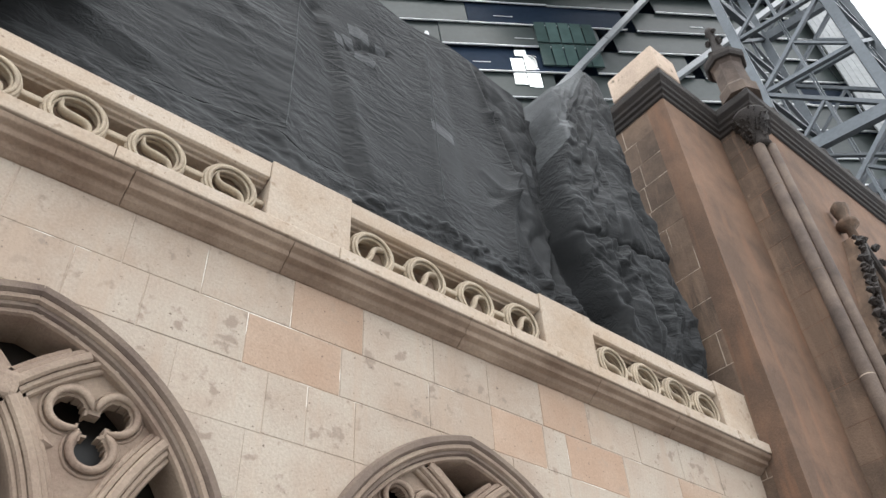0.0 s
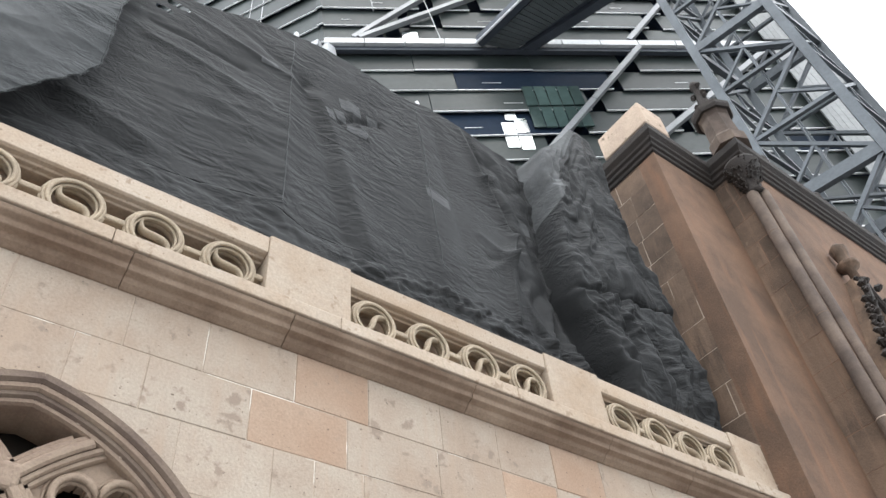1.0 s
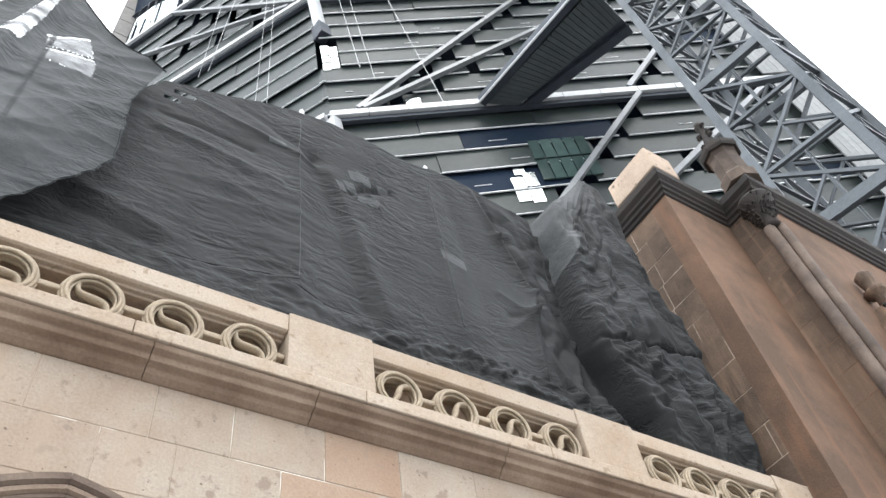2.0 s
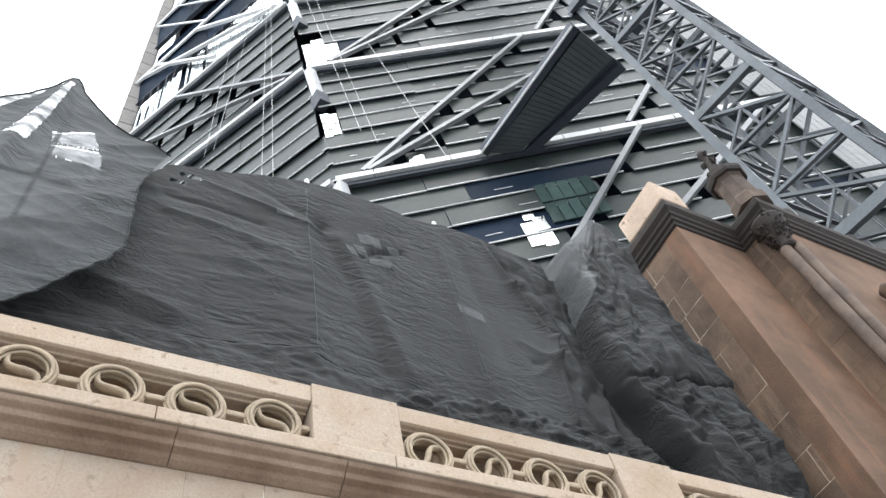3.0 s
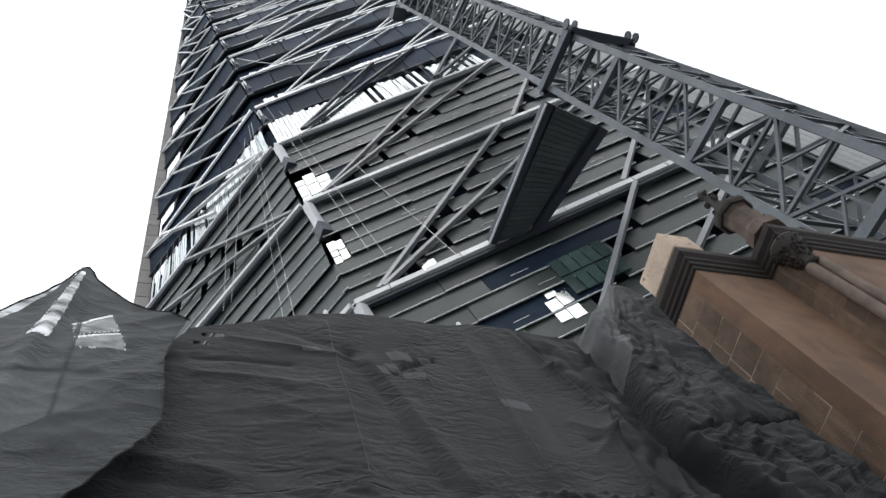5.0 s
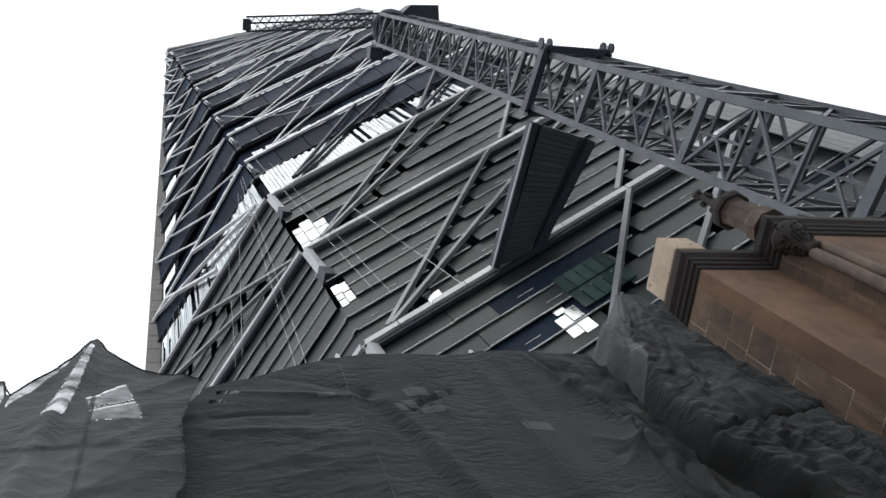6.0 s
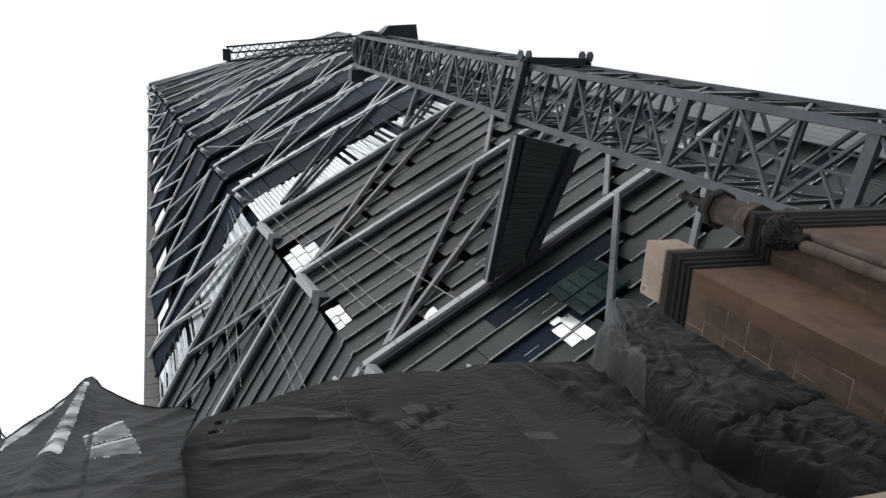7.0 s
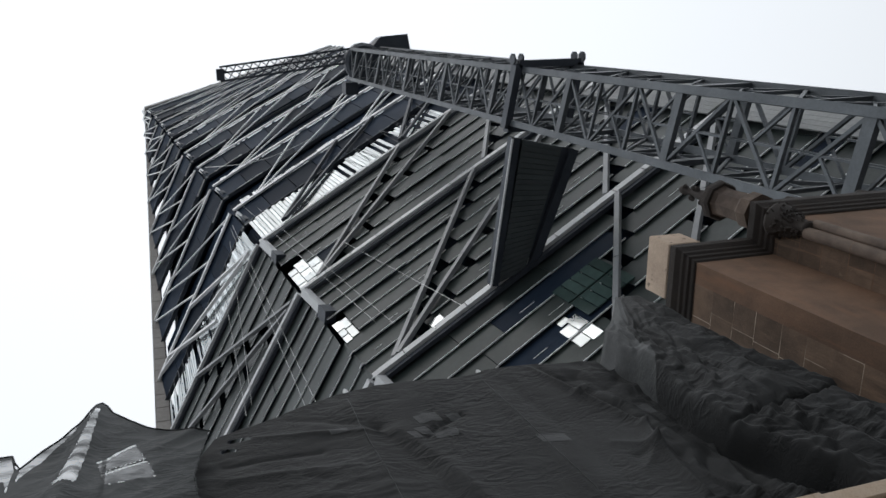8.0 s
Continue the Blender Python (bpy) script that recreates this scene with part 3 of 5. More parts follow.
# ---- crane mast with its collar, tie deck, cab and jib ----
def build_crane():
    crane = empty("tower_crane", "blue-grey steel lattice crane mast tied to the tower", "crane")
    c_in, c_mid = Vector((20.7, 5.9, 0)), Vector((21.4, 2.63, 0))
    depth = Vector((3.6, -0.1, 0))
    corners = [c_in, c_mid, c_mid + depth, c_in + depth]
    top, sec = 94.5, 3.35
    up = lambda p, z: p + Vector((0, 0, z))
    for c in corners:
        Geo().beam(c, up(c, top), 0.36, 0.36, (1, 0.2, 0)).out("chord", MAST, crane)
    z, n = 0.6, 0
    while z < top - 0.2:
        heavy = n % 3 == 0
        for k in range(4):
            a, b = corners[k], corners[(k + 1) % 4]
            w = 0.5 if heavy else 0.17
            Geo().beam(up(a, z), up(b, z), 0.25 if heavy else 0.16, w).out("rung", MAST, crane)
            if z + sec < top:
                p, q = (a, b) if n % 2 else (b, a)
                Geo().beam(up(p, z), up(q, z + sec), 0.15, 0.15).out("brace", MAST, crane)
                Geo().beam(up(q, z), up((a + b) / 2, z + sec / 2), 0.11, 0.11).out("brace", MAST, crane)
                m = (a + b) / 2
                Geo().beam(up(m, z), up(m, z + sec / 2), 0.09, 0.09).out("brace", MAST, crane)
        if heavy:
            Geo().beam(up(corners[0], z), up(corners[2], z), 0.12, 0.12).out("plan_brace", MAST, crane)
        z += sec
        n += 1
    # ladder inside
    for dx in (0, 0.45):
        Geo().beam((22.6 + dx, 4.6, 0), (22.6 + dx, 4.6, top), 0.06, 0.06).out("ladder_rail", MAST, crane)
    # collar
    zc = 47.2
    col = [c_in + Vector((-0.35, 0.35, zc)), c_mid + Vector((-0.35, -0.35, zc)), c_mid + depth + Vector((0.35, -0.35, zc)), c_in + depth + Vector((0.35, 0.35, zc))]
    for k in range(4):
        Geo().beam(col[k], col[(k + 1) % 4], 0.45, 0.7).out("collar_beam", STEEL_DARK, crane, "black bolted collar beam")
    for p in (col[1], col[2]):
        for dx in (-0.28, 0.28):
            g = Geo()
            c = p + Vector((dx, -0.30, 0.1))
            pts = [c + Vector((0, 0.36 * math.cos(t), 0.42 * math.sin(t))) for t in [math.pi / 8 + math.pi / 4 * i for i in range(8)]]
            g.add([q + Vector((-0.05, 0, 0)) for q in pts] + [q + Vector((0.05, 0, 0)) for q in pts],
                  [tuple(range(8)), tuple(reversed(range(8, 16)))] + [(i, (i + 1) % 8, 8 + (i + 1) % 8, 8 + i) for i in range(8)])
            g.out("collar_plate", STEEL_DARK, crane)
    # tie deck with a ribbed underside
    zd = 46.6
    A, B, C, D = Vector((20.8, 6.8, zd)), Vector((25.0, 7.7, zd)), Vector((22.3, 15.4, zd)), Vector((19.55, 16.5, zd))
    ribs = 26
    for i in range(ribs):
        k0, k1 = i / ribs, (i + 0.9) / ribs
        w0, w1 = 0.12, 0.80
        p = [A.lerp(D, k0).lerp(B.lerp(C, k0), w0), A.lerp(D, k0).lerp(B.lerp(C, k0), w1), A.lerp(D, k1).lerp(B.lerp(C, k1), w1), A.lerp(D, k1).lerp(B.lerp(C, k1), w0)]
        u = Vector((0, 0, 0.35))
        Geo().add(p + [q + u for q in p], [(0, 1, 2, 3), (4, 7, 6, 5), (0, 4, 5, 1), (1, 5, 6, 2), (2, 6, 7, 3), (3, 7, 4, 0)]).out("deck_rib", DECK, crane)
    u = Vector((0, 0, 0.25))
    Geo().add([A + u, B + u, C + u, D + u, A + 3 * u, B + 3 * u, C + 3 * u, D + 3 * u], [(0, 1, 2, 3), (4, 7, 6, 5), (0, 4, 5, 1), (1, 5, 6, 2), (2, 6, 7, 3), (3, 7, 4, 0)]).out("deck_plate", STEEL_DARK, crane)
    Geo().beam(A + u, D + u, 0.5, 0.8).out("deck_beam", STEEL_DARK, crane)
    Geo().beam(B + u, C + u, 0.6, 0.8).out("deck_beam", STEEL_DARK, crane)
    side = Vector((-0.35, 0, -0.3))
    Geo().tube([A + side, D + side], 0.09, 6).out("handrail", EDGE, crane, "pale round handrail")
    # slewing head, cab, counter deck and jib
    Geo().lathe([(2.0, top), (2.3, top + 0.5), (2.3, top + 1.6), (1.7, top + 2.2)], 23, 4.2, 16).out("slewing_ring", STEEL_DARK, crane)
    Geo().add([(23.0, 3.6, top + 0.8), (29.0, 3.4, top + 0.8), (28.6, 0.9, top + 1.0), (25.2, 1.2, top + 0.8), (23.2, 3.2, top + 4.0), (28.8, 3.0, top + 4.2), (28.4, 1.1, top + 4.2), (25.4, 1.4, top + 4.0)], [(3, 2, 1, 0), (4, 5, 6, 7), (0, 1, 5, 4), (1, 2, 6, 5), (2, 3, 7, 6), (3, 0, 4, 7)]).out("counter_deck", STEEL_DARK, crane, "dark boxed counter deck")
    Geo().box(20.0, 21.5, 6.3, 7.7, top - 2.6, top - 0.6).out("cab", STEEL_DARK, crane, "small dark operator cab")
    j0, j1 = Vector((21.4, 3.4, top + 1.0)), Vector((6.4, 5.4, top + 2.0))
    offs = [Vector((0, -0.8, 0)), Vector((0, 0.8, 0)), Vector((0, 0, 1.6))]
    for o in offs:
        Geo().beam(j0 + o, j1 + o, 0.22, 0.22).out("jib_chord", STEEL_DARK, crane)
    for i in range(16):
        a, b = j0.lerp(j1, i / 16), j0.lerp(j1, (i + 1) / 16)
        for o, q in ((offs[0], offs[1]), (offs[1], offs[2]), (offs[2], offs[0])):
            Geo().beam(a + o, b + q, 0.12, 0.12).out("jib_brace", STEEL_DARK, crane)
    Geo().box(6.0, 6.9, 4.8, 6.1, top + 1.4, top + 2.3).out("jib_end", STEEL_DARK, crane)
    return crane


build_crane()

# ---- ground ----
g = Geo()
g.add([(-3000, -3000, 0), (3000, -3000, 0), (3000, 3000, 0), (-3000, 3000, 0)], [(0, 1, 2, 3)])
tagged(g.out("ground", PAVING), "grey city pavement reaching to the horizon", "ground", kind="structure")

# ---- the mansion's front wall ----
Y0, YW = 3.60, 3.70                       # front of the parapet, face of the wall
TOP, PAN_T, PAN_B, CORN = 5.69, 5.50, 5.13, 4.84
XL, XR = -4.5, 7.0
ARCHES = (0.373, 3.171)                   # window axes
ARC_A, SPRING, ARC_R = -0.29, 2.605, 1.543


def in_arch(x, z, shrink=0.0, low=1.0):
    """Whether a place on the wall lies inside one of the pointed window heads."""
    for cx in ARCHES:
        u = abs(x - cx)
        if z < SPRING:
            if u < ARC_A + ARC_R - shrink and z > low:
                return True
        elif (u - ARC_A) ** 2 + (z - SPRING) ** 2 < (ARC_R - shrink) ** 2:
            return True
    return False


def grid_plate(x0, x1, z0, z1, y0, y1, keep, step):
    """A flat slab cut out to a free outline."""
    nx, nz = max(1, round((x1 - x0) / step)), max(1, round((z1 - z0) / step))
    X, Z = [x0 + (x1 - x0) * i / nx for i in range(nx + 1)], [z0 + (z1 - z0) * j / nz for j in range(nz + 1)]
    on = [[keep((X[i] + X[i + 1]) / 2, (Z[j] + Z[j + 1]) / 2) for j in range(nz)] for i in range(nx)]
    g, ids = Geo(), {}

    def vert(i, j, back):
        if (i, j, back) not in ids:
            ids[i, j, back] = len(g.v)
            g.v.append(Vector((X[i], y1 if back else y0, Z[j])))
        return ids[i, j, back]
    for i in range(nx):
        for j in range(nz):
            if not on[i][j]:
                continue
            g.f.append((vert(i, j, 0), vert(i + 1, j, 0), vert(i + 1, j + 1, 0), vert(i, j + 1, 0)))
            for di, dj, a, b in ((-1, 0, (i, j), (i, j + 1)), (1, 0, (i + 1, j + 1), (i + 1, j)), (0, -1, (i + 1, j), (i, j)), (0, 1, (i, j + 1), (i + 1, j + 1))):
                ii, jj = i + di, j + dj
                if not (0 <= ii < nx and 0 <= jj < nz and on[ii][jj]):
                    g.f.append((vert(*a, 0), vert(*b, 0), vert(*b, 1), vert(*a, 1)))
    return g


wall = tagged(grid_plate(XL, XR, 0, CORN + 0.1, YW + 0.0055, YW + 0.5, lambda x, z: not in_arch(x, z, 0.1, 0.9), 0.06).out("wall_front", MORTAR),
              "pale dressed stone front wall with white lime joints", "wall", kind="structure")
# added block, room darkness put in its colour; the flat roof carries the netting
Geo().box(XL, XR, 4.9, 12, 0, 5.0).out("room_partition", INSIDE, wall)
tagged(Geo().box(XL, XR, 3.9, 12, 5.0, 5.12).out("roof_terrace", PAVING), "flat grey roof terrace behind the parapet", "roof", kind="structure")

# parapet, moulded cornice, piers
parapet = tagged(new("parapet"), "pale carved stone parapet with ring panels", "parapet", kind="structure")
rng = random.Random(11)
x = XL
while x < XR - 0.05:
    w = min(rng.uniform(1.2, 1.9), XR - 0.02 - x)
    if XR - x - w < 0.4:
        w = XR - x
    soft_edges(Geo().run([(Y0 - 0.10, PAN_B - 0.13), (Y0 - 0.10, PAN_B - 0.03), (Y0 - 0.06, PAN_B), (Y0 + 0.26, PAN_B), (Y0 + 0.26, PAN_B - 0.14), (Y0 + 0.02, PAN_B - 0.14)],
                         x, x + w - 0.004).out("base_stone", TRIM, parapet), 0.008)
    x += w
x = XL
while x < XR - 0.05:
    w = min(rng.uniform(1.0, 1.6), XR - x)
    if XR - x - w < 0.4:
        w = XR - x
    z = PAN_B - 0.14
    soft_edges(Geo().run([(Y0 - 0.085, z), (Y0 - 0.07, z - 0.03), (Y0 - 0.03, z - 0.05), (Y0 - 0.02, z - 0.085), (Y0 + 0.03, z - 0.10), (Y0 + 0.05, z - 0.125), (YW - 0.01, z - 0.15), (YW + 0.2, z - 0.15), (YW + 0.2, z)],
                         x, x + w - 0.003).out("moulding_stone", STAINED_SHADED, parapet, "stained brown moulding with its underside shade in the colour"), 0.006)
    x += w
PANELS = ((-0.55, 1.45, (-0.30, 0.20, 0.70, 1.20), 1), (2.11, 4.02, (2.33, 2.82, 3.315, 3.81), -1), (4.66, 6.47, (4.91, 5.365, 5.815, 6.26), 1), (-3.3, -1.2, (-3.0, -2.5, -2.0, -1.5), -1))
PIERS = ((-1.2, -0.55), (1.45, 2.11), (4.02, 4.66), (6.47, XR), (XL, -3.3))
for x0, x1 in PIERS:
    soft_edges(Geo().box(x0 + 0.002, x1 - 0.002, Y0 - 0.012, Y0 + 0.28, PAN_B + 0.002, TOP + 0.015).out("pier", TRIM, parapet), 0.008)


def ring_panel(x0, x1, centres, lean):
    """Coping, sunk frame, backing slab and pierced rings of one panel."""
    mid = (PAN_T + PAN_B) / 2
    soft_edges(Geo().run([(Y0, PAN_T + 0.04), (Y0, TOP), (Y0 + 0.28, TOP), (Y0 + 0.28, PAN_T), (Y0 + 0.10, PAN_T), (Y0 + 0.095, PAN_T + 0.012), (Y0 + 0.06, PAN_T + 0.014), (Y0 + 0.055, PAN_T + 0.027), (Y0 + 0.02, PAN_T + 0.03)],
                         x0, x1).out("coping", TRIM, parapet), 0.006)
    # the slab's brown also carries the shade of the recess
    Geo().box(x0, x1, Y0 + 0.20, Y0 + 0.27, PAN_B, PAN_T).out("backing_slab", STAINED_SHADED, parapet)
    ends = [x0] + list(centres) + [x1]
    R = 0.178
    for a, b in zip(ends, ends[1:]):
        g = Geo()
        g.beam((a + (R if a != x0 else 0), Y0 + 0.07, mid), (b - (R if b != x1 else 0), Y0 + 0.07, mid), 0.07, 0.045)
        soft_edges(g.out("link_bar", RING, parapet), 0.012)
    for c in centres:
        n = 40
        g = Geo()
        # several carved fillets make the rim
        for rad, y, t in ((R - 0.002, Y0 + 0.030, 0.013), (R - 0.022, Y0 + 0.018, 0.013), (R + 0.006, Y0 + 0.055, 0.014), (R - 0.018, Y0 + 0.06, 0.026), (R - 0.012, Y0 + 0.10, 0.03), (R - 0.040, Y0 + 0.04, 0.011)):
            g.tube([(c + rad * math.cos(2 * math.pi * i / n), y, mid + rad * math.sin(2 * math.pi * i / n)) for i in range(n)], t, 7, close=True, axis=(0, 1, 0))
        rim = g.out("ring", RING, parapet, smooth=True)
        pts = []
        for i in range(17):
            k = i / 8 - 1
            th = radians(132 if lean > 0 else 218)
            v, u = -k * (R - 0.03), (-0.045 if lean > 0 else -0.036) * math.sin(k * math.pi)
            pts.append((c + v * math.cos(th) - u * math.sin(th), Y0 + 0.06, mid + v * math.sin(th) + u * math.cos(th)))
        Geo().tube(pts, [0.023 - 0.006 * abs(i / 8 - 1) for i in range(17)], 8, axis=(0, 1, 0), flat=1.7).out("s_bar", RING, rim, smooth=True)


for p in PANELS:
    ring_panel(*p)


# ---- gothic windows ----
def arc_pts(cx, side, shift, radius, lo, hi, n=30):
    """Points of a window arc: side 1 is the arc that falls to the right."""
    pts = []
    for i in range(n + 1):
        t = lo + (hi - lo) * i / n
        pts.append((cx + side * (ARC_A + shift + radius * math.cos(t)), SPRING + radius * math.sin(t)))
    return pts


def ribbon(g, pts, half, y0, y1, bulge=0.0):
    """A bar of given half width along points in the wall's plane, its face bulged forward."""
    rows, n = [], len(pts)
    prof = ((-half, y1), (-half, y0 + bulge), (-half * 0.55, y0), (half * 0.55, y0), (half, y0 + bulge), (half, y1))
    k = len(g.v)
    for i, (x, z) in enumerate(pts):
        a, b = pts[max(i - 1, 0)], pts[min(i + 1, n - 1)]
        d = Vector((b[0] - a[0], b[1] - a[1])).normalized()
        for o, y in prof:
            g.v.append(Vector((x - d.y * o, y, z + d.x * o)))
    m = len(prof)
    for i in range(n - 1):
        for j in range(m - 1):
            g.f.append((k + i * m + j, k + i * m + j + 1, k + (i + 1) * m + j + 1, k + (i + 1) * m + j))
    g.f.append(tuple(k + j for j in range(m)))
    g.f.append(tuple(k + (n - 1) * m + j for j in reversed(range(m))))
    return g


def inside(cx, p, shrink):
    u, v = abs(p[0] - cx) - ARC_A, p[1] - SPRING
    return (u * u + v * v < (ARC_R - shrink) ** 2) if v > 0 else (u < ARC_R - shrink)


def gothic_window(name, cx):
    win = tagged(new(name), "pointed gothic window with weathered stone tracery", "window", kind="structure")
    top_t = math.acos(-ARC_A / ARC_R)
    for side in (1, -1):
        # darker and lighter bands alternate across the moulding
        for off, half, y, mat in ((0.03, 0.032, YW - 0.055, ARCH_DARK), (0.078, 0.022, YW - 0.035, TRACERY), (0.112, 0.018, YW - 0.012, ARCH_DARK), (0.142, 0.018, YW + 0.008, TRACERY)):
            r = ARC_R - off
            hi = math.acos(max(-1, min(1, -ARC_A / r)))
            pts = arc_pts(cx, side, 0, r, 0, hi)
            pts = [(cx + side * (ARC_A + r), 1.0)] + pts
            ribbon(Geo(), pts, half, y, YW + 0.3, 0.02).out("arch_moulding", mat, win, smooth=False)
    # intersecting bars
    d = 0.83
    for side in (1, -1):
        for m in (1, 2):
            for extra, half, y, bulge in ((0.0, 0.026, YW - 0.005, 0.012), (0.041, 0.018, YW + 0.018, 0.015), (-0.041, 0.018, YW + 0.018, 0.015), (0.071, 0.016, YW + 0.04, 0.015), (-0.071, 0.016, YW + 0.04, 0.015)):
                pts = [p for p in arc_pts(cx, side, -d * m, 1.47 + extra, 0, 2.6, 60) if inside(cx, p, 0.13)]
                if len(pts) > 4:
                    lowest = pts[0]
                    if lowest[1] < SPRING + 0.05:
                        pts = [(lowest[0], 1.0)] + pts
                    ribbon(Geo(), pts, half, y, YW + 0.3, bulge).out("tracery_bar", TRACERY, win)
    soft_edges(Geo().box(cx - 0.055, cx + 0.055, YW - 0.012, YW + 0.2, 3.50, 3.64).out("boss", TRACERY, win), 0.03, 3)
    # pierced trefoil plates in the two upper cells
    for side in (1, -1):
        lobes = [(cx + side * (x - 0.373), z) for x, z in ((0.68, 3.565), (0.905, 3.59), (0.825, 3.385))]
        mx, mz = sum(p[0] for p in lobes) / 3, sum(p[1] for p in lobes) / 3

        def solid(x, z, mx=mx, mz=mz, lobes=lobes, side=side):
            if not inside(cx, (x, z), 0.14):
                return False
            v = z - SPRING
            if math.hypot(x - cx - side * (0.29 + d), v) > 1.47 or math.hypot(x - cx + side * (0.29 + d), v) < 1.47 or math.hypot(x - cx - side * (0.29 + 2 * d), v) < 1.47:
                return False
            if math.hypot(x - mx, z - mz) < 0.062:
                return False
            return all(math.hypot(x - a, z - b) > 0.076 for a, b in lobes)
        grid_plate(mx - 0.40, mx + 0.40, mz - 0.42, mz + 0.36, YW + 0.075, YW + 0.15, solid, 0.0125).out("pierced_plate", TRACERY, win)
        g = Geo()
        for a, b in lobes:
            th = math.atan2(b - mz, a - mx)
            for rr, yy, tt in ((0.102, YW + 0.055, 0.021), (0.088, YW + 0.08, 0.016), (0.132, YW + 0.075, 0.011)):
                gap = 0.62 if rr < 0.12 else 1.0
                pts = [(a + rr * math.cos(th + u), yy, b + rr * math.sin(th + u)) for u in [(-math.pi + gap) + (2 * math.pi - 2 * gap) * i / 24 for i in range(25)]]
                g.tube(pts, [tt * min(1, 0.35 + min(i, 24 - i) * 0.3) for i in range(25)], 7, axis=(0, 1, 0))
        g.out("trefoil", TRACERY, win, "carved trefoil rim", smooth=True)
        for ang in (1.05, -2.5):
            q = (mx + 0.25 * math.cos(ang) * side, mz + 0.25 * math.sin(ang))
            g = Geo()
            g.add([(q[0] - .06, YW + .075, q[1]), (q[0], YW + .075, q[1] - .05), (q[0] + .06, YW + .075, q[1]), (q[0], YW + .075, q[1] + .05), (q[0], YW + .03, q[1])],
                  [(0, 1, 4), (1, 2, 4), (2, 3, 4), (3, 0, 4)])
            g.out("stud", TRACERY, win)
    Geo().box(cx - 1.25, cx + 1.25, YW + 0.34, YW + 0.36, 0.95, 4.1).out("pane", OLD_GLASS, win, "dark dusty window glass")
    return win


gothic_window("window_1", ARCHES[0])
gothic_window("window_2", ARCHES[1])


# ---- church flank ----
CX0, CY1, CX1, CY2, CZ = 7.0, 3.28, 8.35, 2.72, 10.45
church = empty("church", "old brown sandstone church flank with blackened cornice", "church")
Geo().box(CX0 + 0.01, CX1 + 0.3, CY1 + 0.01, 12, 0, CZ + 0.3).out("wall", MORTAR_OLD, church)
Geo().box(CX1 + 0.01, 26, CY2 + 0.01, 12, 0, CZ + 0.3).out("wall", RENDERED, church)


def sweep_corner(name, mat, prof, path, parent, label=""):
    """A moulding along a plan of straight runs; prof holds (out, z), path the plan with outward mitres."""
    g, n, m = Geo(), len(path), len(prof)
    for i, (p, nrm) in enumerate(path):
        for o, z in prof:
            g.v.append(Vector((p[0] + nrm[0] * o, p[1] + nrm[1] * o, z)))
    for i in range(n - 1):
        for j in range(m - 1):
            g.f.append((i * m + j, i * m + j + 1, (i + 1) * m + j + 1, (i + 1) * m + j))
    g.f.append(tuple(range(m)))
    g.f.append(tuple(reversed(range((n - 1) * m, n * m))))
    return soft_edges(g.out(name, mat, parent, label), 0.008)


plan = [((CX0, 9.0), (-1, 0)), ((CX0, CY1), (-1, -1)), ((CX1, CY1), (-1, -1)), ((CX1, CY2), (-1, -1)), ((26, CY2), (0, -1))]
prof = [(0, CZ - 0.02), (0.03, CZ), (0.035, CZ + 0.05), (0.07, CZ + 0.07), (0.075, CZ + 0.12), (0.11, CZ + 0.15), (0.115, CZ + 0.19), (0.17, CZ + 0.26), (0.175, CZ + 0.38), (0.10, CZ + 0.44), (-0.6, CZ + 0.46), (-0.6, CZ)]
sweep_corner("cornice", BLACKENED, prof, plan, church, "soot-blackened stepped stone cornice")
soft_edges(Geo().box(6.86, 7.42, 3.12, 3.98, CZ + 0.46, 11.44).out("capstone", CAPSTONE, church, "pale clean square capstone"), 0.03, 3)


def face_blocks(parent, mat, origin, u, nrm, width, z0, z1, course, length, seed, pick=1.0, name="stone_block"):
    """Dressed blocks in courses on an upright face; joints stay open by a few millimetres."""
    r = random.Random(seed)
    u, nrm, o = Vector(u), Vector(nrm), Vector(origin)
    z, k = z0, 0
    while z < z1 - 0.05:
        h = min(course * r.uniform(0.9, 1.12), z1 - z)
        s = -r.uniform(0, length * 0.8)
        while s < width:
            w = length * r.uniform(0.7, 1.3)
            a, b = max(s, 0), min(s + w, width)
            if b - a > 0.03:
                j, p = 0.0048, r.uniform(0.001, 0.0045)
                g = Geo()
                q = [o + u * (a + j) + Vector((0, 0, z + j)), o + u * (b - j) + Vector((0, 0, z + j)), o + u * (b - j) + Vector((0, 0, z + h - j)), o + u * (a + j) + Vector((0, 0, z + h - j))]
                c = 0.002
                f = [q[0] + u * c + Vector((0, 0, c)), q[1] - u * c + Vector((0, 0, c)), q[2] - u * c - Vector((0, 0, c)), q[3] + u * c - Vector((0, 0, c))]
                g.add(q + [v + nrm * p for v in f], [(4, 5, 6, 7)] + [(i, (i + 1) % 4, 4 + (i + 1) % 4, 4 + i) for i in range(4)])
                g.out(name, mat, parent)
            s += w
        z += h


# turned colonnette pair with a carved capital at the re-entrant corner
def colonnette(x, y, r):
    g = Geo()
    g.lathe([(r, 0.2), (r, CZ - 0.62)], x, y, 14)
    return g.out("colonnette", PIN, church, smooth=True)


